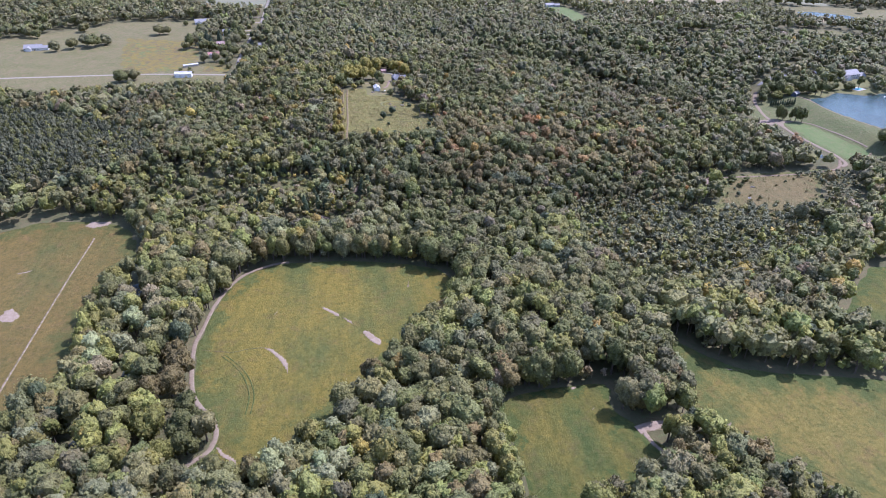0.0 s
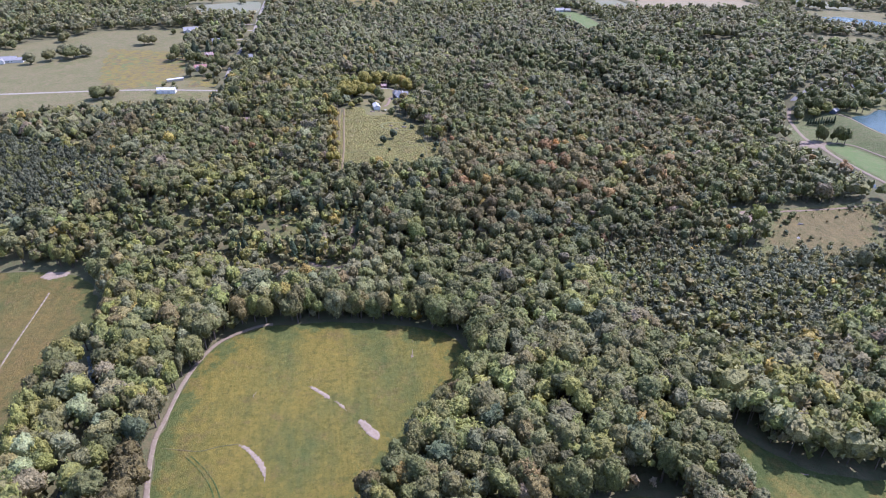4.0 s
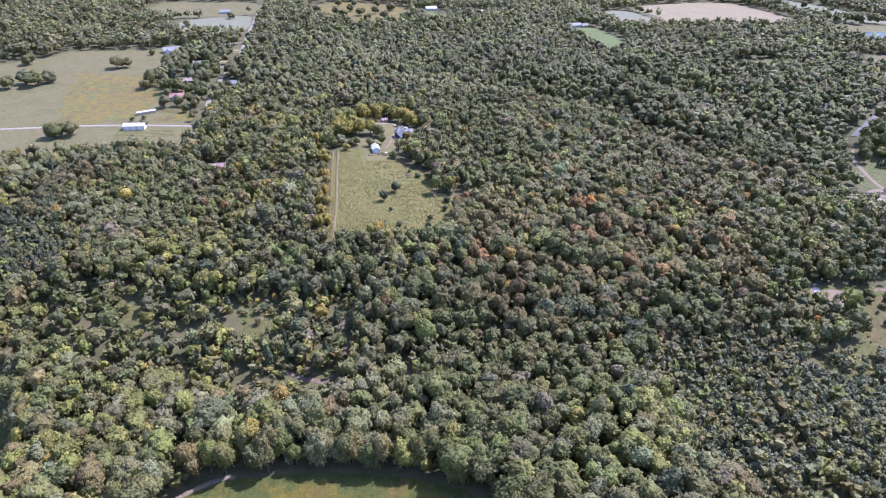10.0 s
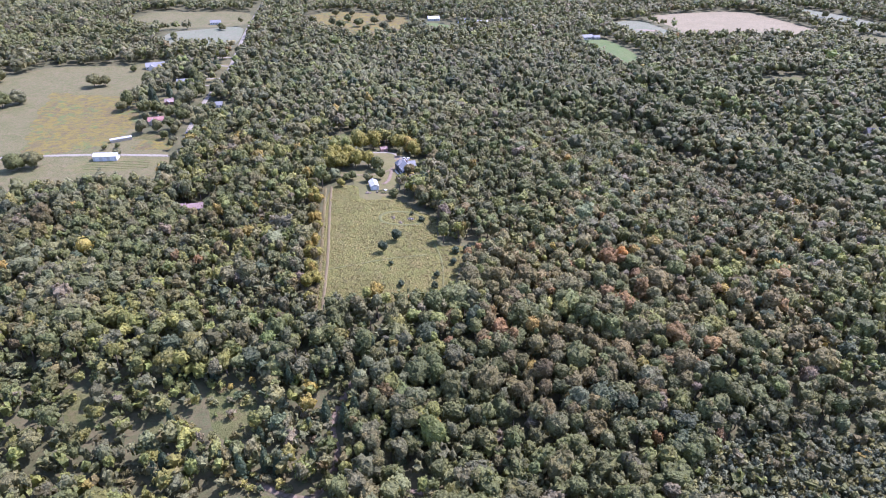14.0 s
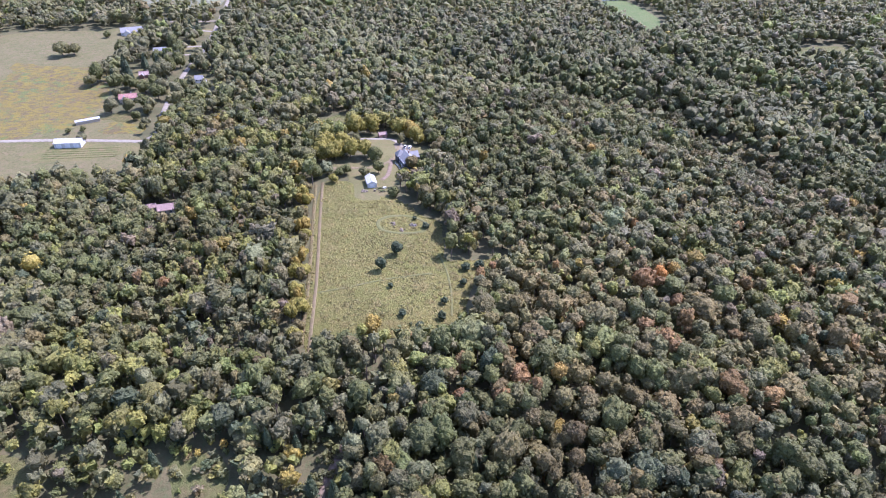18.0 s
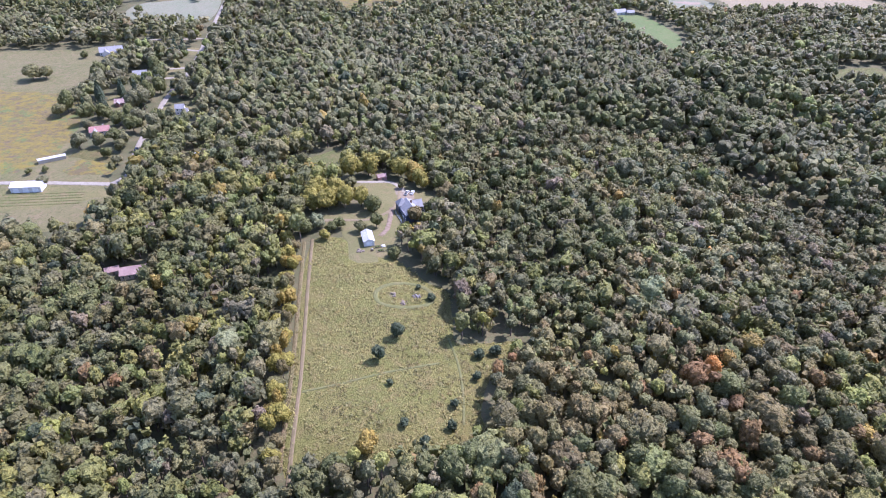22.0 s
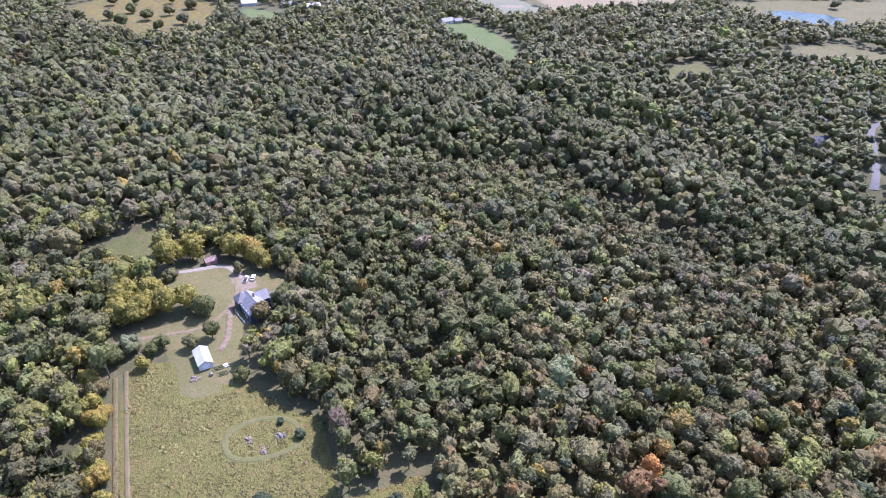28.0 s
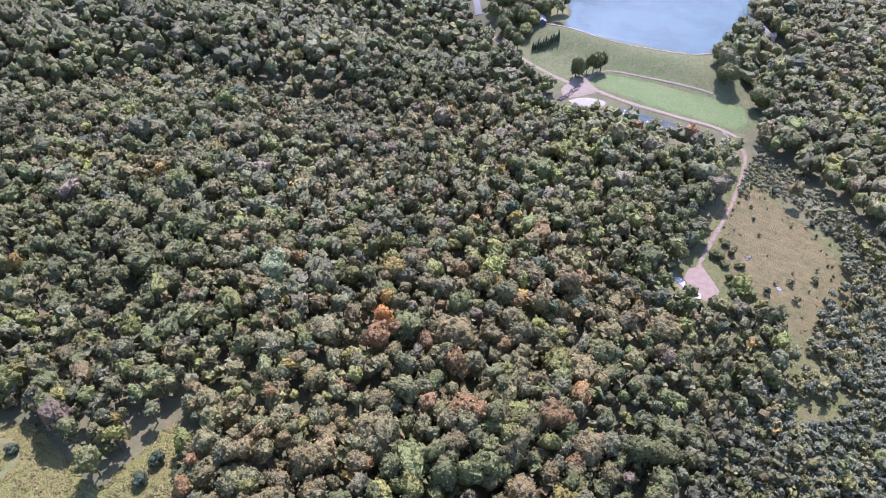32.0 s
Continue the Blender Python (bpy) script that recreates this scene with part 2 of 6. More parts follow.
DAMGRASS = mat_grass("embankment_grass", (0.118, 0.132, 0.050), (0.140, 0.142, 0.058), (0.166, 0.148, 0.072), 0.8, 0.4)
BROWN = mat_crop("broomsedge", (0.155, 0.136, 0.052), (0.190, 0.145, 0.064), (0.180, 0.126, 0.060), 0.38, 30, 5.0, 0.35)
TAN = mat_grass("stubble", (0.27, 0.213, 0.130), (0.245, 0.194, 0.116), (0.225, 0.184, 0.112), 0.7, 0.1)
PALE = mat_grass("pale_pasture", (0.179, 0.187, 0.117), (0.203, 0.195, 0.129), (0.211, 0.187, 0.133), 0.8, 0.1)
RINGLAWN = mat_grass("green_mown_grass", (0.136, 0.134, 0.050), (0.150, 0.142, 0.056), (0.170, 0.145, 0.066), 1.6, 0.1)
DRYGRASS = mat_grass("dry_reddish_grass", (0.215, 0.155, 0.078), (0.190, 0.148, 0.070), (0.172, 0.145, 0.062), 1.2, 0.3)
SCRUB = mat_grass("scrub_grass", (0.138, 0.145, 0.050), (0.165, 0.155, 0.058), (0.192, 0.152, 0.072), 0.9, 0.5)
SAND = mat_soil("pale_sand", (0.285, 0.222, 0.165), (0.235, 0.178, 0.125), (0.13, 0.11, 0.05), 0.6)
TRACK = mat_soil("dirt_track", (0.222, 0.172, 0.104), (0.178, 0.138, 0.078), (0.102, 0.092, 0.0407), 0.35)
PINKDIRT = mat_soil("red_clay", (0.245, 0.180, 0.132), (0.205, 0.148, 0.105), (0.135, 0.106, 0.0588), 0.9)
RUTS = mat_soil("rutted_track", (0.200, 0.148, 0.086), (0.165, 0.122, 0.068), (0.135, 0.112, 0.050), 0.3, 0.36)
ROADDIRT = mat_soil("pale_dirt_road", (0.235, 0.186, 0.132), (0.200, 0.152, 0.105), (0.13, 0.112, 0.06), 0.3)
PALESAND = mat_soil("cream_sand", (0.29, 0.26, 0.205), (0.25, 0.22, 0.17), (0.20, 0.17, 0.12), 0.3)
GRAVEL = mat_soil("white_gravel", (0.30, 0.262, 0.205), (0.25, 0.215, 0.165), (0.126, 0.112, 0.07), 0.4)
ASPHALT = mat_soil("old_asphalt", (0.180, 0.172, 0.165), (0.150, 0.146, 0.142), (0.156, 0.148, 0.101), 0.4)
WATER = mat_water("lake_water", (0.052, 0.088, 0.085), 0.2)
DARKWATER = mat_water("dark_pond_water", (0.045, 0.055, 0.05), 0.08)
BARK = mat_paint("bark", (0.13, 0.10, 0.075), 0.9, 0.35, 2.5)
WHITE_WALL = mat_paint("white_siding", (0.62, 0.61, 0.58))
WHITE_ROOF = mat_roof("white_metal_roof", (0.58, 0.565, 0.54), 3.0, 0.4)
GREY_ROOF = mat_roof("grey_shingle_roof", (0.27, 0.26, 0.25), 0, 0.75)
PALE_ROOF = mat_roof("pale_shingle_roof", (0.265, 0.255, 0.25), 0, 0.7)
RED_ROOF = mat_roof("faded_red_metal_roof", (0.36, 0.16, 0.13), 3.0, 0.5)
PINK_ROOF = mat_roof("pinkish_metal_roof", (0.36, 0.23, 0.20), 3.0, 0.5)
BROWN_ROOF = mat_roof("brown_shingle_roof", (0.17, 0.14, 0.125), 0, 0.85)
DARK_ROOF = mat_roof("dark_shingle_roof", (0.10, 0.10, 0.11), 0, 0.8)
NAVY_WALL = mat_paint("dark_blue_siding", (0.055, 0.07, 0.10))
BRICK_WALL = mat_paint("brick_wall", (0.30, 0.17, 0.13), 0.85, 0.25)
PINK_WALL = mat_paint("faded_red_boards", (0.42, 0.23, 0.19), 0.85, 0.25)
TAN_WALL = mat_paint("tan_siding", (0.42, 0.37, 0.29))
DARKGLASS = mat_paint("window_glass", (0.03, 0.04, 0.05), 0.08, 0.1)
TRIM = mat_paint("white_trim", (0.78, 0.78, 0.77))
CONCRETE = mat_paint("concrete", (0.42, 0.40, 0.38), 0.9, 0.22, 0.9)
TIMBER = mat_paint("weathered_timber", (0.24, 0.19, 0.14), 0.9, 0.3, 2.0)
RIPRAP = mat_paint("purple_brown_stone", (0.20, 0.155, 0.15), 0.95, 0.35, 1.6)
STONE = mat_paint("grey_stone", (0.23, 0.205, 0.185), 0.95, 0.3, 1.6)
BLACKTANK = mat_paint("black_plastic", (0.03, 0.03, 0.033), 0.45)
TYRE = mat_paint("tyre_rubber", (0.025, 0.025, 0.025), 0.9)


# ---- ground shape ----
def ease(u):
    u = np.clip(u, 0, 1)
    return u * u * (3 - 2 * u)


RAVINES = (((106, 590), (113, 545), (118, 521), (152, 497), (186, 474), (191, 440), (197, 405)), ((205, 590), (203, 560), (216, 532), (236, 505), (254, 458), (251, 426), (253, 405)))


def ground_z(x, y):
    """Height of the ground: low river fields, a wooded rise with a ridge, a valley to the east, a dam with its lake."""
    x, y = np.asarray(x, float), np.asarray(y, float)
    a = ease((y - 245) / 75)
    z = -13.5 + 8.5 * a
    z = z + 5.0 * np.exp(-((x - 18) / 40) ** 2) * ease((y - 295) / 40) * (1 - ease((y - 430) / 70))
    z = z - 6.0 * ease((x - 90) / 100) * a * (1 - ease((y - 450) / 130))
    z = z + 2.0 * ease((y - 450) / 120)
    for run in RAVINES:
        d = np.full(x.shape, 1e9)
        for (ax, ay), (bx, by) in zip(run, run[1:]):
            t = np.clip(((x - ax) * (bx - ax) + (y - ay) * (by - ay)) / ((bx - ax) ** 2 + (by - ay) ** 2), 0, 1)
            d = np.minimum(d, np.hypot(x - ax - t * (bx - ax), y - ay - t * (by - ay)))
        z = z - 7.0 * np.exp(-(d / 15.0) ** 2)
    z = z + 5.0 * ease((x - 284) / 22) * ease((y - 285) / 22) * (1 - ease((y - 450) / 130))
    return z


def gz(x, y):
    return float(ground_z(x, y))


# ---- mesh helpers ----
def smooth_line(pts, closed=False, step=6):
    """A Catmull-Rom line through pts."""
    p = [Vector(q) for q in pts]
    n, out = len(p), []
    for i in range(n if closed else n - 1):
        if closed:
            a, b, c, d = p[i - 1], p[i], p[(i + 1) % n], p[(i + 2) % n]
        else:
            a, b, c, d = p[max(i - 1, 0)], p[i], p[i + 1], p[min(i + 2, n - 1)]
        for k in range(step):
            t = k / step
            out.append(0.5 * (2 * b + (c - a) * t + (2 * a - 5 * b + 4 * c - d) * t * t + (3 * b - a - 3 * c + d) * t ** 3))
    if not closed:
        out.append(p[-1])
    return np.array([(q.x, q.y) for q in out])


def rim_distance(px, py, line, closed=True):
    """Distance of points from a line."""
    q = np.roll(line, -1, axis=0) if closed else line[1:]
    p = line if closed else line[:-1]
    best = np.full(np.shape(px), 1e9)
    for (ax, ay), (bx, by) in zip(p, q):
        dx, dy = bx - ax, by - ay
        t = np.clip(((px - ax) * dx + (py - ay) * dy) / max(dx * dx + dy * dy, 1e-9), 0, 1)
        best = np.minimum(best, np.hypot(px - ax - t * dx, py - ay - t * dy))
    return best


def inside(px, py, line):
    ins = np.zeros(np.shape(px), bool)
    q = np.roll(line, -1, axis=0)
    for (ax, ay), (bx, by) in zip(line, q):
        if ay == by:
            continue
        ins ^= ((ay > py) != (by > py)) & (px < (bx - ax) * (py - ay) / (by - ay) + ax)
    return ins


OPEN = []      # (line, closed, margin): land that stays free of woods


def quad_mesh(name, v, f, mat, tint=None, soft=False):
    """A mesh from arrays of corners and of faces with the same number of corners each."""
    me = bpy.data.meshes.new(name)
    k = f.shape[1]
    me.vertices.add(len(v))
    me.vertices.foreach_set("co", np.ascontiguousarray(v, dtype=np.float32).ravel())
    me.loops.add(f.size)
    me.loops.foreach_set("vertex_index", np.ascontiguousarray(f, dtype=np.int32).ravel())
    me.polygons.add(len(f))
    me.polygons.foreach_set("loop_start", np.arange(0, f.size, k, dtype=np.int32))
    if tint is not None:
        at = me.attributes.new("tint", "FLOAT_COLOR", "POINT")
        at.data.foreach_set("color", np.ascontiguousarray(np.c_[tint, np.ones(len(v))], dtype=np.float32).ravel())
    if soft:
        me.polygons.foreach_set("use_smooth", np.ones(len(f), bool))
    me.update(calc_edges=True)
    me.materials.append(mat)
    return me


def sheet(name, outline, mat, label, category, lift=0.08, cell=5.0, fray=0.5, margin=2.5, smooth=True, flat=None):
    """A piece of land laid over the ground within a rounded outline."""
    from mathutils.geometry import delaunay_2d_cdt
    line = smooth_line(outline, True, 6) if smooth else np.array(outline, float)
    lift *= 0.5
    if fray:
        line = line + np.array([noise.noise_vector((p[0] * 0.13, p[1] * 0.13, 3.1))[:2] for p in line]) * fray * 2
    lo, hi = line.min(0), line.max(0)
    gx, gy = np.meshgrid(np.arange(lo[0] + cell / 2, hi[0], cell), np.arange(lo[1] + cell / 2, hi[1], cell))
    gx, gy = gx.ravel(), gy.ravel()
    ok = inside(gx, gy, line) & (rim_distance(gx, gy, line) > cell * 0.35)
    pts = [Vector(p) for p in line] + [Vector(p) for p in zip(gx[ok], gy[ok])]
    n = len(line)
    vs, _, fs, *_ = delaunay_2d_cdt(pts, [(i, (i + 1) % n) for i in range(n)], [], 1, 1e-4)
    xy = np.array([(p.x, p.y) for p in vs])
    z = ground_z(xy[:, 0], xy[:, 1]) + lift if flat is None else np.full(len(xy), flat)
    z = np.where(rim_distance(xy[:, 0], xy[:, 1], line) < 0.02, z - lift - 0.12, z)
    f = np.array([list(t) for t in fs if len(t) == 3])
    a, b, c = xy[f[:, 0]], xy[f[:, 1]], xy[f[:, 2]]
    turned = np.cross(b - a, c - a) < 0
    f[turned] = f[turned][:, ::-1]
    me = quad_mesh(name, np.c_[xy, z], f, mat)
    at = me.attributes.new("edge", "FLOAT", "POINT")
    at.data.foreach_set("value", rim_distance(xy[:, 0], xy[:, 1], line).astype(np.float32))
    OPEN.append((line, True, margin))
    return tagged(new(name, me), label, category, kind="structure")


def lane(name, pts, width, mat, label, category="road", lift=0.16, margin=1.5, step=8):
    """A road or track along a line, with a slightly crowned surface."""
    line = smooth_line(pts, False, step)
    lift *= 0.6
    d = np.gradient(line, axis=0)
    d /= np.linalg.norm(d, axis=1)[:, None]
    side = np.c_[-d[:, 1], d[:, 0]]
    rows = []
    for u in (-1, -0.8, -0.4, 0, 0.4, 0.8, 1):
        w = np.array([width / 2 * (1 + 0.22 * noise.noise((p[0] * 0.11, p[1] * 0.11, 5 * u))) for p in line])
        q = line + side * (w * u)[:, None]
        rows.append(np.c_[q, ground_z(q[:, 0], q[:, 1]) + lift * (1, 0.75, 0)[(abs(u) > 0.7) + (abs(u) > 0.9)] + 0.02 * (1 - u * u)])
    m, n = len(rows), len(line)
    f = [(j * n + i, (j + 1) * n + i, (j + 1) * n + i + 1, j * n + i + 1)[::-1] for j in range(m - 1) for i in range(n - 1)]
    me = quad_mesh(name, np.concatenate(rows), np.array(f), mat)
    at = me.attributes.new("edge", "FLOAT", "POINT")
    at.data.foreach_set("value", np.repeat([abs(1 - abs(u)) * width / 2 for u in (-1, -0.8, -0.4, 0, 0.4, 0.8, 1)], n).astype(np.float32))
    OPEN.append((line, False, width / 2 + margin))
    return tagged(new(name, me), label, category, kind="structure")


def part(name, bm, mat, parent, label=""):
    me = bpy.data.meshes.new(name)
    bm.to_mesh(me)
    bm.free()
    me.materials.append(mat)
    ob = new(name, me)
    ob.parent = parent
    return tagged(ob, label)


def box_bm(x0, x1, y0, y1, z0, z1, bevel=0.0):
    bm = bmesh.new()
    bmesh.ops.create_cube(bm, size=1, matrix=Matrix.LocRotScale(((x0 + x1) / 2, (y0 + y1) / 2, (z0 + z1) / 2), None, (x1 - x0, y1 - y0, z1 - z0)))
    if bevel:
        bmesh.ops.bevel(bm, geom=bm.edges[:], offset=bevel, segments=2, affect="EDGES")
    return bm


def tube_bm(x, y, z0, z1, r0, r1, n=8, turn=None):
    bm = bmesh.new()
    bmesh.ops.create_cone(bm, cap_ends=True, segments=n, radius1=r0, radius2=r1, depth=z1 - z0, matrix=Matrix.Translation((x, y, (z0 + z1) / 2)))
    if turn:
        bmesh.ops.transform(bm, matrix=turn, verts=bm.verts[:])
    return bm


def base(name, x, y, rot, label, category, group="", dz=0.0):
    ob = new(name)
    ob.matrix_world = pose(x, y, gz(x, y) + dz, 0, 0, rot)
    return tagged(ob, label, category, group)


# ---- the ground ----
xs = np.unique(np.r_[np.linspace(-3000, -500, 10), np.arange(-500, 800, 7.0), np.arange(268, 320, 2.0), np.linspace(800, 3200, 10)])
ys = np.unique(np.r_[np.linspace(-2600, -60, 10), np.arange(-60, 1080, 7.0), np.linspace(1080, 3200, 10)])
GX, GY = np.meshgrid(xs, ys)
nx, ny = len(xs), len(ys)
ii = (np.arange(ny - 1)[:, None] * nx + np.arange(nx - 1)).ravel()
ground_mesh = quad_mesh("ground", np.c_[GX.ravel(), GY.ravel(), ground_z(GX, GY).ravel() - 0.1], np.c_[ii, ii + 1, ii + nx + 1, ii + nx], FLOOR)
tagged(new("ground", ground_mesh), "woodland floor of leaf litter, grass and brown earth", "ground", kind="structure")

# the river fields
sheet("field_home", [(-30, 222), (-42, 215), (-48, 201), (-51, 183), (-52, 172), (-49, 151), (-42, 136), (-42, 129), (-49, 121), (-44, 117), (-33, 115), (-22, 119), (-15, 129), (-4, 140), (12, 158), (27, 178), (38, 197), (34, 209), (25, 215), (3, 221), (-17, 223)],
      SOY, "yellowing soybean field with bare sandy scars between wooded strips", "field", 0.1, 3.0, 0.5, 0.8)
sheet("field_west", [(-185, 250), (-146, 262), (-134, 267), (-121, 268), (-101, 263), (-90, 254), (-84, 229), (-86, 217), (-91, 196), (-89, 178), (-87, 159), (-92, 150), (-97, 138), (-120, 128), (-185, 128)],
      SOY_WEST, "brownish yellow soybean field beside a tree-lined creek", "field", 0.1, 4.0)
sheet("field_mid", [(41, 136), (53, 139), (64, 140), (75, 138), (72, 129), (78, 118), (81, 109), (67, 101), (55, 99), (40, 92), (40, 111), (39, 127)],
      SOY_MID, "small green soybean field with rows, enclosed by trees", "field", 0.1, 3.0, 0.5, 1.4)
sheet("field_east", [(100, 161), (105, 156), (112, 147), (118, 141), (129, 137), (160, 129), (200, 120), (185, 60), (128, 70), (109, 97), (101, 110), (94, 120), (96, 131), (98, 143)],
      SOY_EAST, "green and yellow soybean field with curved drill rows", "field", 0.1, 4.0, 0.5, 1.5)
sheet("field_far_east", [(163, 160), (176, 166), (197, 184), (211, 190), (250, 180), (240, 150), (176, 140), (171, 152)],
      SOY_MID, "green crop field behind a belt of trees", "field", 0.1, 4.0)
lane("farm_track", [(-25, 223.5), (-31, 222.5), (-42, 215.5), (-48.5, 201), (-51.5, 183), (-52.5, 172), (-49, 151), (-41, 138), (-41, 129), (-47, 123), (-52, 112)], 1.5, ROADDIRT, "pale dirt farm track along a field edge", "track", 0.16, 0.2)
lane("irrigation_line", [(-106, 253), (-106.3, 226), (-106, 200), (-105.3, 159), (-105, 140)], 0.8, SAND, "straight strip of bare pale soil across the crop", "track", 0.2)
for i, (x, y, a, b, turn) in enumerate([
        (20, 202, 4.0, 0.6, 85), (-26, 120, 2.5, 0.9, 15), (-28, 189, 2.4, 0.5, 80), (-118, 200, 5.2, 3.0, -60),
        (-124, 229, 3.2, 1.0, 20), (-107, 263.5, 5.5, 2.6, 0), (21, 208, 2.2, 0.5, 60), (4, 214, 4.0, 0.4, -8), (66, 129, 1.6, 0.5, 50), (63, 138.6, 2.0, 0.7, 10),
        (165, 157, 3.2, 1.4, 30), (116, 139.5, 2.5, 0.7, -20), (103, 118, 2.4, 0.8, 40)]):
    c, s = math.cos(radians(turn)), math.sin(radians(turn))
    ring = [(math.cos(k * math.pi / 6) * a * (1 + 0.16 * math.sin(k * 2.3 + i)), math.sin(k * math.pi / 6) * b * (1 + 0.25 * math.cos(k * 1.7 + i))) for k in range(12)]
    sheet("sand_scar", [(x + c * p - s * q, y + s * p + c * q) for p, q in ring], SAND, "bare pale sandy patch worn into the crop", "bare soil", 0.16, 0.7, 0.2, 0)
for pts, width, label in (
        ([(-30.9, 170.6), (-28.2, 169.0), (-25.3, 165.5), (-23.0, 160.9), (-21.6, 154.2)], 2.3, "crescent of bare pale sand worn into the crop"),
        ([(-12.6, 191.2), (-9.6, 188.8), (-6.6, 185.6), (-5.6, 184.2)], 2.2, "tapering scar of bare pale sand in the crop"),
        ([(-4.9, 184.0), (-3.0, 181.6), (-1.2, 179.0)], 1.7, "small scar of bare pale sand in the crop"),
        ([(2.0, 175.4), (4.0, 172.4), (6.0, 169.0), (7.0, 166.6)], 3.4, "teardrop of bare pale sand in the crop"),
        ([(-39.4, 130.0), (-37.8, 127.2), (-34.6, 124.2), (-33.2, 121.8)], 2.0, "scar of bare pale sand beside the farm track"),
        ([(55.0, 101.4), (58.0, 101.0), (61.5, 102.6), (65.0, 103.4), (67.5, 105.0)], 1.3, "ragged line of bare pale sand at the crop's foot")):
    line = smooth_line(pts, False, 5)
    d = np.gradient(line, axis=0)
    d /= np.linalg.norm(d, axis=1)[:, None]
    u = np.linspace(0, 1, len(line))
    w = (width / 2 * (0.08 + np.sin(np.pi * np.clip(u * 0.93 + 0.05, 0, 1)) ** 0.8) * (1 + 0.12 * np.sin(u * 11)))[:, None]
    side = np.c_[-d[:, 1], d[:, 0]] * w
    sheet("sand_scar", np.concatenate([line + side, (line - side)[::-1]]), SAND, label, "bare soil", 0.16, 0.7, 0.12, 0, False)
lane("field_crossing", [(75.5, 119.5), (80, 120.5), (86, 120), (93, 119)], 3.6, SAND, "sandy farm crossing between two fields under trees", "track", 0.2)
lane("field_crossing", [(77, 120), (78, 114), (81, 108)], 1.5, SAND, "narrow sandy ruts beside a crop", "track", 0.2)
lane("worn_arch", [(-30.4, 170.7), (-35.3, 170.5), (-40, 169.6), (-45, 170.7), (-50, 172)], 0.5, BROWN, "faint brown line worn through the crop", "track", 0.15, 0)
for shift in (0, 1.4):
    lane("wheel_rut", [(-43.4 + shift, 168.2), (-38.4 + shift, 162.2), (-34.8 + shift, 155.7), (-32.8 + shift, 148.2), (-33.1 + shift, 140.7)], 0.45, SOY_MID, "dark wheel rut curving through the crop", "track", 0.15, 0)
for shift in (0, 1.6):
    lane("wheel_rut", [(x + shift, y + shift * 0.4) for x, y in [(101.0, 126.8), (98.7, 121.4), (99.4, 115.0), (103.0, 109.8), (111.2, 104.0), (118.7, 94.9)]], 0.45, SOY_MID, "dark wheel rut curving through the crop", "track", 0.15, 0)
lane("creek", [(-80, 215), (-75.5, 202), (-70.5, 193), (-68.5, 184), (-70.5, 164), (-71.5, 148), (-80, 130)], 3.2, DARKWATER, "narrow dark creek under overhanging trees", "water", 0.1, 1.0)

# the old field and gravel pad to the east
sheet("old_field", [(255, 281), (240, 266), (231, 255), (226, 243), (210, 233), (196, 228), (186, 221), (165, 218), (150, 221), (142, 230), (142, 240), (158, 247), (172, 252), (180, 260), (181, 268), (194, 279), (225, 281)],
      SCRUB, "weedy old field of yellow-green grass dotted with young cedars", "field", 0.1, 4.0, 0.8, 1.0)
sheet("sedge_patch", [(184, 265), (196, 275.5), (222, 279), (241, 273), (233, 259), (224, 245), (208, 235), (192, 230), (174, 234), (166, 243), (175, 252)],
      BROWN, "dry reddish-brown broomsedge in the old field", "field", 0.18, 3.0, 1.2, 0)
sheet("pad_verge", [(173, 284.5), (184, 283), (196, 280.6), (214, 280), (216, 275.6), (196, 274), (190, 270), (180, 266), (170.5, 270.5), (169.5, 279)], SCRUB, "rough grass verge round the clay pad", "grass", 0.16, 2.5, 0.6, 0.4)
sheet("clay_pad", [(175, 282.6), (182, 281.2), (187.5, 279.4), (190, 277.6), (187.2, 274.2), (183.2, 270.4), (178.0, 268.6), (172, 271.5), (171.5, 277)], PINKDIRT, "bare pinkish clay and gravel pad at the wood's edge", "bare soil", 0.24, 2.0, 0.5, 0.5)
lane("pad_track", [(185, 277.6), (195.7, 277.7), (206, 277.2), (224, 276.9), (244, 278), (256, 280), (262, 284), (267, 291)], 1.7, PINKDIRT, "two-rut dirt track along the wood's edge", "track")

# the dam, lake and meadow
sheet("dam_meadow", [(268, 350), (258, 358), (262, 372), (273, 384), (290, 394), (306, 380), (309, 350), (316, 318), (318, 305), (300, 288), (285, 281), (273, 284), (268, 300), (267, 330)],
      DAMGRASS, "rough grass on the lake dam and its foot", "embankment", 0.12, 2.2, 0.3, 2.0)
sheet("dam_turf", [(273, 350.5), (283, 346), (287.5, 329), (289, 313), (290.5, 300), (291, 288), (281, 285), (272, 287.5), (269.5, 301), (267.8, 318), (268.6, 336), (269.6, 346)], TURF, "strip of bright green mown turf below the dam", "lawn", 0.3, 2.0, 0.2, 1.5)
lane("dam_road", [(290, 410), (279, 393), (271, 374), (266.5, 358), (267, 346), (265.5, 330), (266.5, 311), (268.5, 296), (267, 286), (262, 283)], 2.5, ROADDIRT, "pale dirt road below the lake dam", "road", 0.22, 4.0)
lane("dam_crest", [(303, 388), (306.5, 374), (305, 355), (308, 337), (314, 319), (324, 310)], 1.2, SAND, "pale stony edge along the dam's crest", "embankment", 0.3, 0)
sheet("dirt_junction", [(254, 352), (262, 357), (270, 358), (277, 352), (282, 348), (274, 347), (267, 343), (260, 346)], ROADDIRT, "bare brown dirt where the dam roads meet", "bare soil", 0.2, 2.0, 0.5, 2.0)
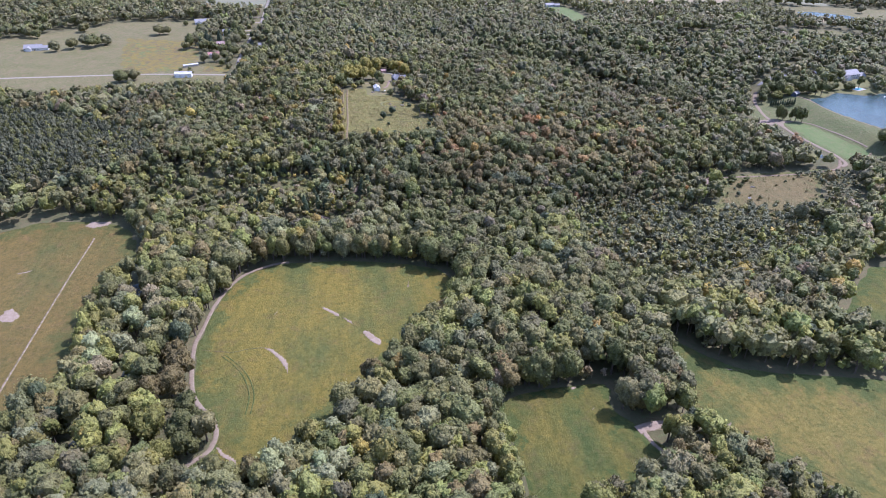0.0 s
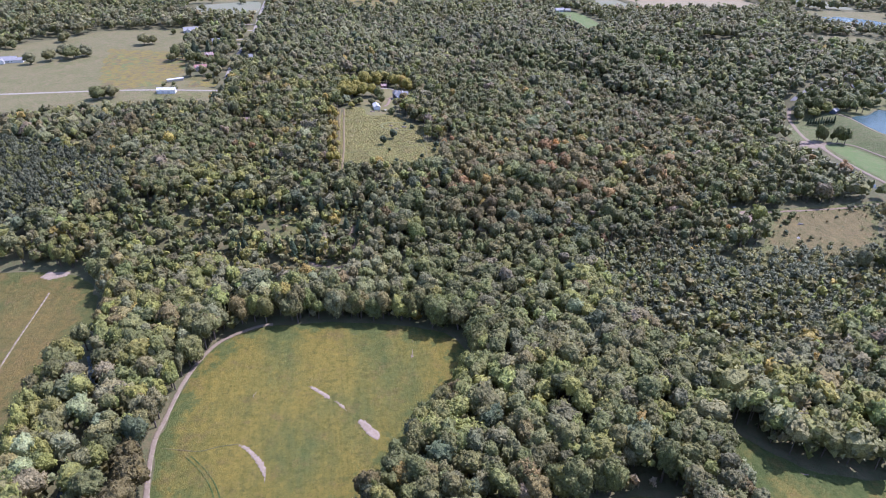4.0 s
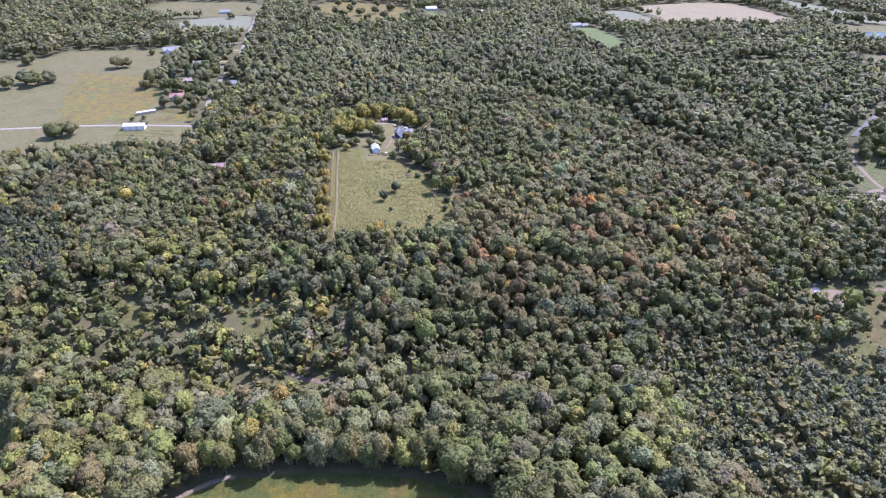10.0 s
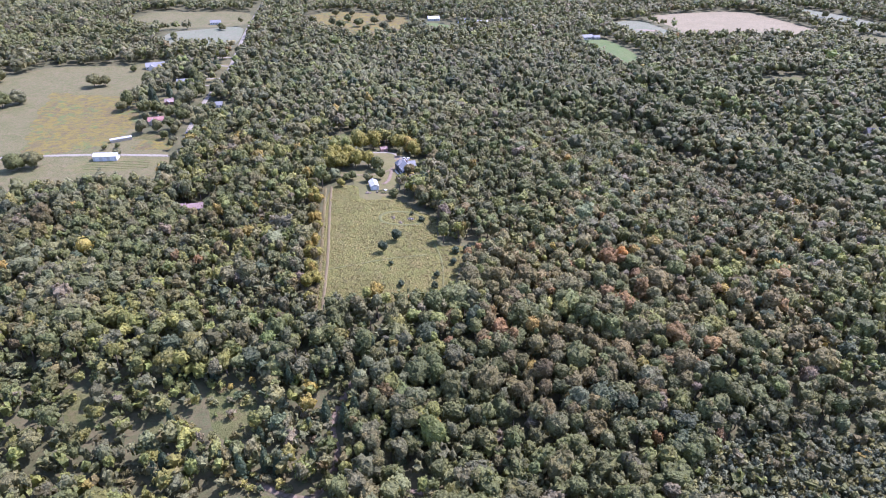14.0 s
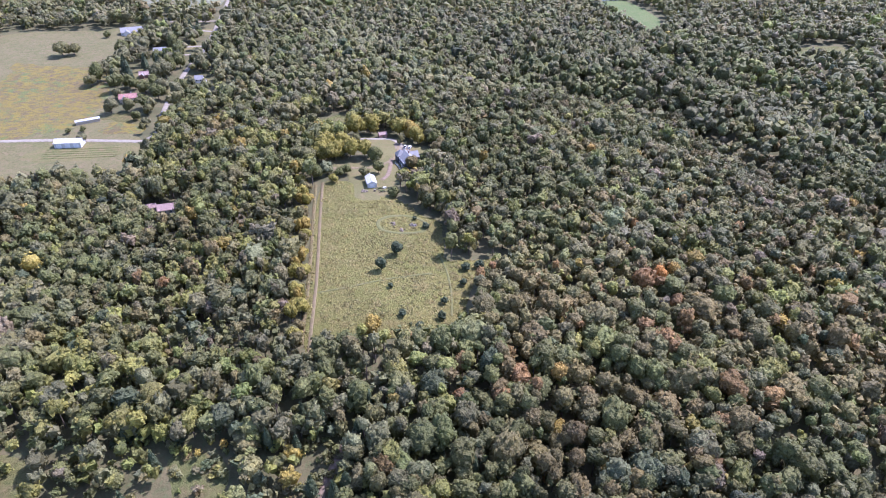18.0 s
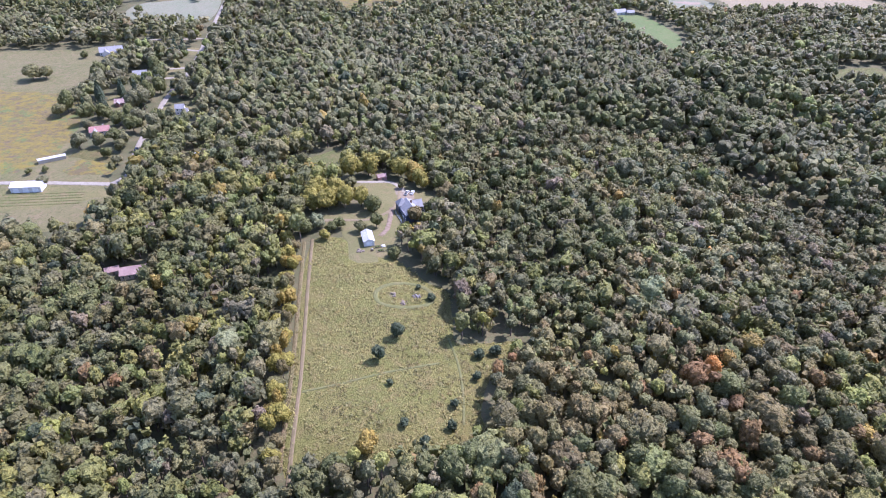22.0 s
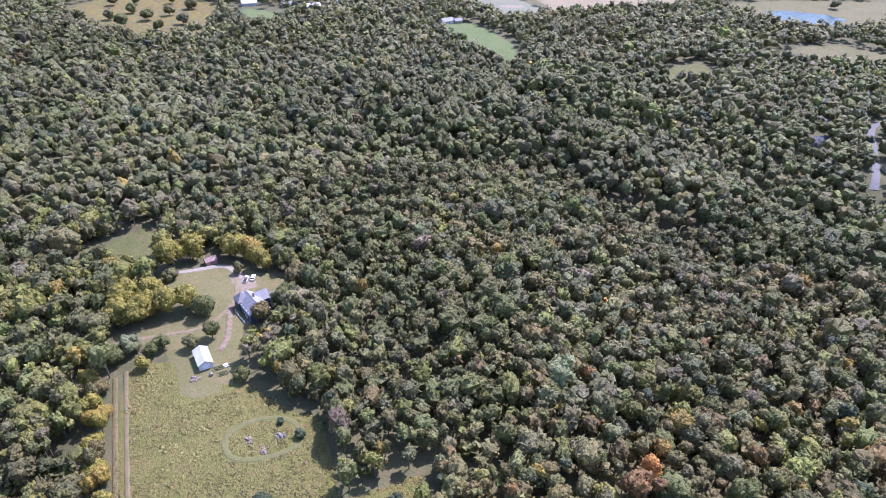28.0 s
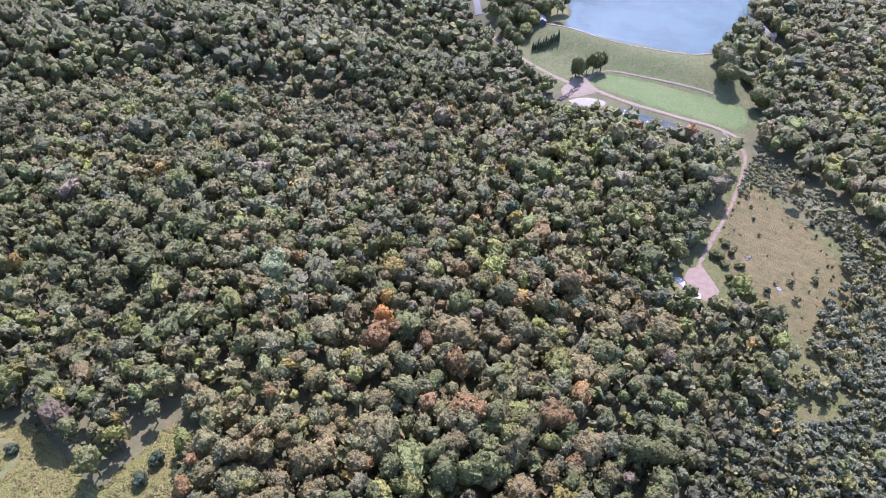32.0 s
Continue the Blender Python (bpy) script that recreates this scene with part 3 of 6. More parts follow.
lane("dam_path", [(267, 352), (274, 351.5), (281, 349.5), (286.5, 345), (289, 332), (291, 316), (292, 302)], 1.4, ROADDIRT, "worn dirt path along the dam's foot", "track", 0.4)
sheet("lake", [(311, 379), (306, 372), (306, 355), (309, 337), (315, 319), (326, 311), (338, 310.5), (352, 309.5), (370, 306), (400, 312), (450, 300), (490, 330), (480, 385), (420, 396), (385, 389), (368, 384), (353, 381), (343, 386), (334, 388), (322, 380)],
      WATER, "wide blue-grey lake with a rippled surface", "lake", 0, 8.0, 0.3, 2.0, True, -5.85)
sheet("tail_pond", [(257, 333), (260, 326), (261.5, 307), (262.5, 293), (257, 296), (255, 310), (254, 322)], DARKWATER, "narrow still pond beside the dam road", "pond", 0.14, 2.0, 0.2, 9.0)
sheet("sand_circle", [(251, 350), (256, 348), (260, 343), (260.5, 337), (255, 337), (251, 343)], PALESAND, "round patch of cream-white sand near the pond", "bare soil", 0.22, 1.5, 0.2, 9.5)
sheet("shore_lawn", [(290, 397), (304, 386), (311, 380), (322, 381), (334, 389.5), (343, 388), (353, 383), (368, 386), (385, 391), (405, 425), (380, 440), (355, 432), (325, 408), (305, 410)], RINGLAWN, "mown lawns on the lake shore", "lawn", 0.1, 5.0, 0.3, -14)
lane("lake_street", [(297, 418), (311, 428), (330, 443), (354, 462), (372, 466), (420, 470)], 3.4, ASPHALT, "grey suburban street winding past lake houses", "road", 0.18, 1.8)

# the hill clearing
sheet("clearing_meadow", [(3, 411), (13, 413), (22, 404), (30, 399), (39, 386), (46, 379), (43.5, 359), (50, 357), (64, 357), (54, 347), (46, 333), (46, 326), (36, 322), (27, 321), (17, 321), (7, 321), (-1, 322), (0, 368)],
      MEADOW, "unmown meadow of pale green tussocks in a forest clearing", "meadow", 0.1, 3.0, 0.4, 1.8)
lane("mown_ring", [(22.9, 378), (23.4, 381.4), (26.4, 384), (30.6, 384.8), (35.6, 384), (39.2, 381.2), (40, 377.4), (38, 374.2), (33.4, 373), (27.6, 373.6), (24.2, 375.4), (22.9, 378)], 1.6, RINGLAWN, "ring-shaped path mown through the meadow", "lawn", 0.22, 0)
lane("clearing_track", [(3.5, 414), (3, 395), (2.6, 377), (2, 348), (0.5, 322), (0, 314)], 1.15, RUTS, "straight worn dirt track beside the meadow", "track", 0.2, 1.0)
lane("dry_strip", [(0.9, 413), (0.5, 395), (0.2, 377), (-0.4, 348), (-1.8, 322)], 1.2, DRYGRASS, "strip of dry reddish grass between hedge and track", "grass", 0.2, 0)
lane("meadow_path", [(2.5, 343), (12, 344), (24, 346.5), (38, 349)], 0.9, RINGLAWN, "faint mown path across the meadow", "track", 0.2, 0)
lane("meadow_path", [(42, 359), (43, 348), (42.5, 338), (41, 328)], 0.8, RINGLAWN, "faint mown path across the meadow", "track", 0.2, 0)
sheet("house_lawn", [(16, 451), (23, 457), (34, 455.5), (38, 452), (50, 442), (51, 434), (36, 420), (33, 416), (30, 403), (26, 396), (15, 397), (14, 410), (12, 420), (0, 426), (2, 430), (18, 429), (28, 433), (21, 440)],
      LAWN, "mown lawn round a farmhouse and barn", "lawn", 0.13, 3.0, 0.3, 2.2)
lane("yard_track", [(0, 426.5), (5, 426), (13, 424.5), (22, 423.5), (28, 426.5), (33, 432.5), (35, 438), (36, 446)], 1.7, TRACK, "worn dirt drive across the lawn", "track", 0.22)
lane("yard_track", [(32, 432), (30.8, 424), (29.2, 417), (26.6, 412.5)], 2.0, PINKDIRT, "reddish dirt drive to the barn", "track", 0.24)
lane("yard_drive", [(20, 456), (25, 455.5), (33, 455), (37, 449), (38, 445)], 2.4, GRAVEL, "pale gravel drive to the farmhouse", "road", 0.24)
sheet("gravel_yard", [(34, 450), (38, 450), (43, 444), (42, 438.5), (36, 436.5), (34, 443)], ROADDIRT, "gravel parking patch beside the house", "bare soil", 0.26, 2.0, 0.2, 0)
sheet("glade", [(2, 488), (13, 493.5), (14.5, 477), (11.5, 465), (5, 469), (-14, 477), (-8, 482)], SCRUB, "small grassy glade in the woods", "meadow", 0.1, 4.0)

# gaps in the young woods
for outline in ([(-72, 297), (-63, 295), (-60, 282), (-66, 279)], [(-32, 292), (-20, 291), (-18, 277), (-27, 276)], [(-25, 257), (-14, 259), (2, 252), (-2, 247), (-23, 248)], [(-46, 282), (-41, 283), (-41, 277), (-47, 276)]):
    sheet("glade", outline, SCRUB, "grassy gap between young trees", "meadow", 0.1, 3.0, 0.8, 0.9)
lane("woods_path", [(9, 291), (3, 278), (4, 266), (-3, 256), (-16, 262)], 1.8, PINKDIRT, "bare reddish path through the woods", "track", 0.2, 0.6)
lane("woods_path", [(14, 262), (22, 255), (30, 252)], 1.6, PINKDIRT, "bare reddish path through the woods", "track", 0.2, 0.4)

# the western farmland
sheet("pasture_west", [(-330, 560), (-272, 592), (-240, 622), (-213, 640), (-200, 658), (-150, 660), (-132, 662), (-116, 640), (-122, 605), (-119, 573), (-112, 533), (-96, 500), (-82, 482), (-74, 458), (-82, 441), (-99, 436), (-118, 431), (-133, 430), (-150, 428), (-175, 424), (-225, 436), (-300, 440)],
      PASTURE, "pale dry pasture with mown strips beside a lane", "field", 0.1, 6.0, 0.8, 2.0)
sheet("goldenrod_field", [(-155, 484), (-177, 588), (-158, 587), (-121, 575), (-108, 532), (-106, 497), (-126, 482)], GOLD, "weedy field yellow with goldenrod", "field", 0.18, 5.0, 0.8, 0)
sheet("hay_strip", [(-172, 596), (-150, 602), (-126, 609), (-120, 582), (-150, 587), (-172, 590)], PASTURE, "mown tan hay strip", "field", 0.2, 5.0, 0.4, 0)
sheet("lane_lawn", [(-120, 474), (-80, 470), (-77, 461), (-90, 457), (-97, 454), (-125, 456)], LAWN, "striped mown lawn by the lane", "lawn", 0.2, 4.0, 0.3, 0)
for y in (458.6, 460.8, 463.0, 465.2, 467.4):
    lane("mown_stripe", [(-117, y + 0.6), (-104, y), (-86, y - 0.4)], 1.0, SCRUB, "greener mown stripe on the lane-side lawn", "lawn", 0.34, 0)
sheet("garden_plot", [(-101, 493), (-96, 497), (-84, 492), (-78, 482), (-100, 482)], GOLD, "weedy garden plot with yellow flowers", "garden", 0.22, 4.0, 0.4, 0)
sheet("bare_plot", [(-104, 500), (-98, 507), (-90, 506), (-80, 498), (-81, 489), (-92, 494)], BROWN, "dull brown bare plot by the weedy garden", "bare soil", 0.24, 3.0, 0.6, 0)
lane("west_lane", [(-330, 474), (-240, 478), (-166, 479.5), (-139, 479.5), (-108, 477), (-76, 472)], 3.0, GRAVEL, "white gravel lane past a farm shed", "road", 0.3)
lane("west_drive", [(-78, 472), (-73.5, 480), (-74, 492), (-75.5, 505), (-75.6, 533)], 3.0, GRAVEL, "white gravel drive between trees", "road", 0.3, 3.6)
lane("county_road", [(-75.5, 532), (-75.3, 545), (-75, 560), (-73.5, 586)], 3.0, GRAVEL, "pale county road overhung by trees", "road", 0.25, 1.8)
lane("county_road", [(-73.5, 585), (-71.5, 602), (-70.6, 630), (-71.8, 697), (-73.5, 780), (-73, 930), (-73, 1010)], 3.0, GRAVEL, "pale straight county road through woods", "road", 0.25, 3.8)
for outline in ([(-80, 545), (-80, 530), (-66, 530), (-56, 538), (-58, 550), (-70, 555)], [(-98, 608), (-88, 611), (-80, 606), (-86, 598), (-97, 596)], [(-120, 660), (-104, 662), (-72, 655), (-72, 640), (-90, 645), (-118, 640)], [(-90, 618), (-74, 618), (-74, 610), (-88, 608)], [(-104, 570), (-92, 572), (-88, 556), (-100, 552)]):
    sheet("yard", outline, LAWN, "mown grass yard of a roadside house", "lawn", 0.13, 4.0, 0.4, 1.0)
for pts in ([(-108, 677), (-92, 676), (-73, 676)], [(-108, 658), (-90, 655), (-72, 648)], [(-90, 612), (-80, 614), (-72, 614)], [(-92, 598), (-85, 597), (-74, 597)], [(-64, 540), (-70, 536), (-75, 534)]):
    lane("driveway", pts, 3.0, GRAVEL, "pale gravel driveway off the county road", "road", 0.3, 1.0)

# far fields
for outline, mat, label in [
        ([(-140, 728), (-141, 776), (-120, 790), (-80, 797), (-76, 732), (-88, 711), (-115, 724)], PALE, "pale green hayfield behind a belt of trees"),
        ([(-188, 807), (-180, 884), (-130, 884), (-84, 876), (-78, 812), (-148, 797)], PASTURE, "pale brown mown field beyond a lane"),
        ([(-24, 835), (11, 874), (69, 845), (80, 820), (70, 770), (52, 735), (25, 735), (8, 761)], GOLD, "parkland with yellow weeds and single trees"),
        ([(94, 808), (121, 782), (116, 757), (93, 758)], TURF, "bright green clearing in far woods"),
        ([(218, 706), (246, 709), (249, 646), (225, 612), (220, 642)], TURF, "wedge of green pasture cut into the forest"),
        ([(330, 811), (399, 833), (450, 829), (466, 765), (458, 707), (390, 703), (331, 709), (333, 757)], TAN, "broad tan stubble field at the forest's end"),
        ([(280, 784), (315, 790), (319, 717), (275, 707), (272, 748)], PALE, "pale field with a muddy pond"),
        ([(518, 860), (550, 799), (560, 700), (528, 715), (496, 756)], PALE, "pale parkland with scattered trees"),
        ([(384, 569), (458, 574), (478, 540), (447, 529), (400, 551)], PASTURE, "small dry meadow among woods"),
        ([(291, 567), (343, 571), (318, 541), (298, 556)], SCRUB, "grassy gap among woods"),
        ([(470, 690), (540, 690), (640, 640), (600, 560), (540, 590), (470, 610), (465, 640)], PASTURE, "dry parkland round a far pond")]:
    sheet("far_field", outline, mat, label, "field", 0.12, 8.0, 0.8, 3.0)
sheet("far_pond", [(488, 664), (526, 656), (540, 615), (487, 613)], WATER, "far pond reflecting the sky", "pond", 0.3, 8.0, 0.3, 2.0)
sheet("mud_pond", [(290, 752), (312, 748), (312, 738), (296, 738)], SAND, "pale dried pond bed in a far field", "bare soil", 0.3, 5.0, 0.3, 1.0)


# ---- trees ----
rng = np.random.default_rng(7)


def ball_quads(n):
    """A cube of n x n faces a side blown up to a unit ball."""
    v, f = [], []
    for axis in range(3):
        for sign in (-1, 1):
            o = len(v)
            for i in range(n + 1):
                for j in range(n + 1):
                    p = [0, 0, 0]
                    p[axis] = sign
                    p[(axis + 1) % 3], p[(axis + 2) % 3] = (2 * i / n - 1) * sign, 2 * j / n - 1
                    v.append(Vector(p).normalized())
            f += [(o + i * (n + 1) + j, o + (i + 1) * (n + 1) + j, o + (i + 1) * (n + 1) + j + 1, o + i * (n + 1) + j + 1) for i in range(n) for j in range(n)]
    f = np.array(f)
    return np.array([tuple(p) for p in v]), np.concatenate([f[:, :3], f[:, [0, 2, 3]]])


def crown_shape(lobes, clumps, size, core, r, cards=0, low=-0.45, fill=0.92):
    """A crown within a unit ball: a lumpy core of overlapping boughs, three-sided leaf clumps bulging from it, and loose leaf sprays."""
    c = []
    while len(c) < lobes:
        p = r.normal(size=3)
        p /= np.linalg.norm(p)
        if p[2] > low and all(np.linalg.norm(p * 0.55 - q) > 0.33 for q in c):
            c.append(p * r.uniform(0.4, 0.64))
        elif r.random() < 0.02:
            c.append(p * 0.5)
    c = np.array(c)
    rad = r.uniform(0.27, 0.54, lobes)
    d, f = ball_quads(core)

    def reach(u):
        k = u @ c.T
        disc = k * k - (c * c).sum(1) + rad * rad
        return np.maximum(np.where(disc > 0, k + np.sqrt(np.maximum(disc, 0)), 0).max(1), 0.42)

    def spots(n, lo, hi, jitter):
        u = r.normal(size=(n * 4, 3))
        u /= np.linalg.norm(u, axis=1)[:, None]
        u = u[u[:, 2] > low - 0.12][:n]
        pos = u * (reach(u) * r.uniform(lo, hi, len(u)))[:, None]
        near = c[np.argmin(((pos[:, None] - c) ** 2).sum(2), 1)]
        nrm = pos - near + r.normal(size=pos.shape) * jitter
        nrm[:, 2] += 0.12
        nrm /= np.linalg.norm(nrm, axis=1)[:, None]
        t1 = np.cross(nrm, r.normal(size=nrm.shape))
        t1 /= np.linalg.norm(t1, axis=1)[:, None]
        return pos, nrm, t1, np.cross(nrm, t1)

    v, fs = [d * (reach(d) * fill)[:, None]], [f]
    o = len(d)
    pos, nrm, t1, t2 = spots(clumps, 0.86, 1.0, 0.12)
    s = size * r.uniform(0.6, 1.35, len(pos))[:, None]
    bump = [pos + nrm * s * r.uniform(0.45, 1.0, s.shape)]
    for a, b in ((1.15, 0), (-0.6, 1.0), (-0.6, -1.0)):
        bump.append(pos + s * (t1 * a + t2 * b) * r.uniform(0.8, 1.25, s.shape) - nrm * s * 0.35)
    v.append(np.stack(bump, 1).reshape(-1, 3))
    k = o + np.arange(len(pos))[:, None] * 4
    fs += [k + np.array(q) for q in ((0, 1, 2), (0, 2, 3), (0, 3, 1))]
    o += len(pos) * 4
    if cards:
        pos, nrm, t1, t2 = spots(cards, 0.95, 1.2, 0.3)
        s = size * 0.55 * r.uniform(0.6, 1.3, len(pos))[:, None]
        spray = [pos + s * (t1 * a + t2 * b) * r.uniform(0.75, 1.2, s.shape) for a, b in ((1.1, 0), (-0.6, 1.0), (-0.6, -1.0))]
        v.append(np.stack(spray, 1).reshape(-1, 3))
        fs.append(o + np.arange(len(pos) * 3).reshape(-1, 3))
    return np.concatenate(v), np.concatenate(fs)


def tuft_shape(n, r):
    """A tussock: blunt blades leaning out of one root, in a unit ball."""
    a, d = r.uniform(0, 2 * np.pi, n), np.sqrt(r.random(n)) * 0.75
    pos = np.c_[np.cos(a) * d, np.sin(a) * d, np.full(n, -0.9)]
    tip = pos + np.c_[np.cos(a) * d * 0.6, np.sin(a) * d * 0.6, r.uniform(1.0, 1.9, n)]
    s = r.uniform(0.3, 0.55, n)[:, None]
    v = np.stack([tip] + [pos + s * np.c_[np.cos(a + k), np.sin(a + k), np.zeros(n)] for k in (0, 2.1, 4.2)], 1).reshape(-1, 3)
    k = np.arange(n)[:, None] * 4
    return v, np.concatenate([k + np.array(q) for q in ((0, 1, 2), (0, 2, 3), (0, 3, 1))])


def cedar_shape(cards, size, r):
    """A pointed evergreen in a unit ball."""
    d, f = ball_quads(2)
    v = [d * np.c_[0.55 * (1 - 0.55 * d[:, 2]), 0.55 * (1 - 0.55 * d[:, 2]), np.full(len(d), 0.92)]]
    h = r.uniform(-0.95, 1.0, cards) ** 1.0
    a = r.uniform(0, 2 * np.pi, cards)
    w = (1 - h) * 0.33 + 0.1
    pos = np.c_[np.cos(a) * w, np.sin(a) * w, h]
    nrm = np.c_[np.cos(a), np.sin(a), np.full(cards, 0.6)] + r.normal(size=(cards, 3)) * 0.3
    nrm /= np.linalg.norm(nrm, axis=1)[:, None]
    t1 = np.cross(nrm, (0, 0, 1.0))
    t1 /= np.linalg.norm(t1, axis=1)[:, None]
    t2 = np.cross(nrm, t1)
    s = size * r.uniform(0.6, 1.3, cards)[:, None]
    leaf = [pos + s * (t1 * x + t2 * y) for x, y in ((1.2, 0.3), (-1.2, 0.3), (0.0, -1.3))]
    v.append(np.stack(leaf, 1).reshape(-1, 3))
    return np.concatenate(v), np.concatenate([f, len(d) + np.arange(cards * 3).reshape(-1, 3)])


NEAR_SHAPES = [crown_shape(int(rng.integers(7, 12)), 38, 0.195, 2, rng, 22) for _ in range(14)]
FINE_SHAPES = [crown_shape(int(rng.integers(9, 14)), 84, 0.15, 3, rng, 40) for _ in range(10)]
FAR_SHAPES = [crown_shape(int(rng.integers(7, 11)), 15, 0.24, 2, rng, 0, -0.45, 0.93) for _ in range(12)]
DISTANT_SHAPES = [crown_shape(7, 13, 0.31, 1, rng, 0, -0.45, 0.86) for _ in range(8)]
CEDARS = [cedar_shape(90, 0.17, rng) for _ in range(5)]
LOW = [crown_shape(5, 9, 0.3, 1, rng, 0) for _ in range(4)]
SHRUBS = [crown_shape(6, 18, 0.3, 1, rng, 12, -0.3) for _ in range(5)]

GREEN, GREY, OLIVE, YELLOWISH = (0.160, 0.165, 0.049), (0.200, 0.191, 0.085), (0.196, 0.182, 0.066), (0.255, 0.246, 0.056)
PALELEAF, BROWNISH, GOLDEN, ORANGE, RUSSET, BARE, CEDAR = (0.250, 0.262, 0.125), (0.212, 0.168, 0.060), (0.39, 0.28, 0.058), (0.62, 0.31, 0.08), (0.290, 0.168, 0.058), (0.250, 0.205, 0.120), (0.088, 0.112, 0.054)
MELLOW = (0.315, 0.268, 0.050)
LIME = (0.225, 0.240, 0.060)
PALETTE = np.array([GREEN, GREY, OLIVE, YELLOWISH, PALELEAF, BROWNISH, GOLDEN, ORANGE, RUSSET, BARE, CEDAR, LIME]) * 0.87 + np.array((0.175, 0.165, 0.068)) * 0.19


def mass(name, shapes, x, y, r, h, tint, label, category, lift=0.0, flat=1.0, mat=LEAF):
    """Many crowns as one mesh: x, y, crown radius, total height and colour for each."""
    z = ground_z(x, y)
    vs, fs, ts, o = [], [], [], 0
    kind = rng.integers(0, len(shapes), len(x))
    turn = rng.uniform(0, 2 * np.pi, len(x))
    stretch = rng.uniform(0.85, 1.3, len(x))
    wide = rng.uniform(0.78, 1.28, len(x))
    for k, (v, f) in enumerate(shapes):
        sel = np.flatnonzero(kind == k)
        if not len(sel):
            continue
        ca, sa = np.cos(turn[sel])[:, None], np.sin(turn[sel])[:, None]
        rr = r[sel][:, None]
        half = np.minimum(rr * 1.2 * flat * stretch[sel][:, None], h[sel][:, None] * 0.5)
        lx, ly = v[:, 0] * wide[sel][:, None], v[:, 1] / wide[sel][:, None]
        px = x[sel][:, None] + rr * (lx * ca - ly * sa)
        py = y[sel][:, None] + rr * (lx * sa + ly * ca)
        pz = (z + h + lift)[sel][:, None] - half + half * v[:, 2]
        vs.append(np.stack([px, py, pz], 2).reshape(-1, 3))
        fs.append((f[None] + (np.arange(len(sel)) * len(v))[:, None, None] + o).reshape(-1, 3))
        ts.append(np.repeat(tint[sel], len(v), axis=0))
        o += len(sel) * len(v)
    me = quad_mesh(name, np.concatenate(vs), np.concatenate(fs), mat, np.concatenate(ts), True)
    return tagged(new(name, me), label, category, kind="stuff")


def stems(name, x, y, h, parent):
    """The trunks of a wood as one mesh of tapered four-sided stems."""
    z = ground_z(x, y) - 0.4
    ring = np.array([(1, 0), (0, 1), (-1, 0), (0, -1)])
    lo = np.stack([x[:, None] + ring[:, 0] * 0.2, y[:, None] + ring[:, 1] * 0.2, np.repeat(z[:, None], 4, 1)], 2)
    hi = np.stack([x[:, None] + ring[:, 0] * 0.09, y[:, None] + ring[:, 1] * 0.09, np.repeat((z + h * 0.75)[:, None], 4, 1)], 2)
    v = np.concatenate([lo, hi], 1).reshape(-1, 3)
    f = np.array([(i, (i + 1) % 4, 4 + (i + 1) % 4, 4 + i) for i in range(4)])
    f = (f[None] + (np.arange(len(x)) * 8)[:, None, None]).reshape(-1, 4)
    ob = new(name, quad_mesh(name, v, f, BARK))
    ob.parent = parent
    return tagged(ob, kind="stuff")


def scatter(x0, x1, y0, y1, s, jitter=0.36):
    """A loose triangular planting."""
    n, m = int((x1 - x0) / s) + 1, int((y1 - y0) / (s * 0.87)) + 1
    i, j = np.meshgrid(np.arange(n), np.arange(m))
    x = x0 + (i + 0.5 * (j % 2)) * s
    y = y0 + j * s * 0.87
    return (x + rng.normal(0, jitter * s * 0.5, x.shape)).ravel(), (y + rng.normal(0, jitter * s * 0.5, y.shape)).ravel()


def free(x, y):
    ok = np.ones(len(x), bool)
    for line, closed, margin in OPEN:
        lo, hi = line.min(0) - max(margin, 0) - 1, line.max(0) + max(margin, 0) + 1
        k = np.flatnonzero(ok & (x > lo[0]) & (x < hi[0]) & (y > lo[1]) & (y < hi[1]))
        if len(k):
            d = rim_distance(x[k], y[k], line, closed)
            bad = (d < margin) if margin > 0 else np.zeros(len(k), bool)
            if closed:
                ins = inside(x[k], y[k], line)
                bad |= ins & (d > -margin) if margin < 0 else ins
            ok[k[bad]] = False
    return ok


def field_noise(x, y, scale, seed):
    return np.array([noise.noise((a * scale, b * scale, seed)) for a, b in zip(x, y)])


PLANTATION = smooth_line([(88, 247), (110, 256), (135, 256), (157, 248), (143, 240), (142, 230), (150, 221), (165, 217), (186, 220), (205, 228), (200, 208), (186, 198), (150, 186), (130, 179), (104, 188), (95, 205), (94, 226)], True)
REGROWTH = smooth_line([(-98, 300), (-73, 306), (-45, 297), (-26, 297), (-9, 292), (10, 292), (7, 263), (0, 246), (-20, 246), (-60, 262), (-95, 280)], True)
SCRUBLAND = smooth_line([(228, 276), (254, 281), (262, 275), (256, 262), (246, 246), (228, 230), (214, 224), (205, 232), (228, 248), (240, 268)], True)

PINES = smooth_line([(-200, 398), (-150, 377), (-113, 352), (-96, 326), (-104, 306), (-127, 294), (-153, 287), (-215, 290), (-245, 380)], True)
OAKWOOD = smooth_line([(80, 600), (104, 518), (156, 506), (187, 478), (205, 433), (208, 386), (244, 378), (262, 450), (232, 530), (205, 610)], True)

OLD_FIELD = smooth_line([(255, 281), (240, 266), (231, 255), (226, 243), (210, 233), (196, 228), (186, 221), (165, 218), (150, 221), (142, 230), (142, 240), (158, 247), (172, 252), (180, 260), (181, 268), (194, 279), (225, 281)], True)


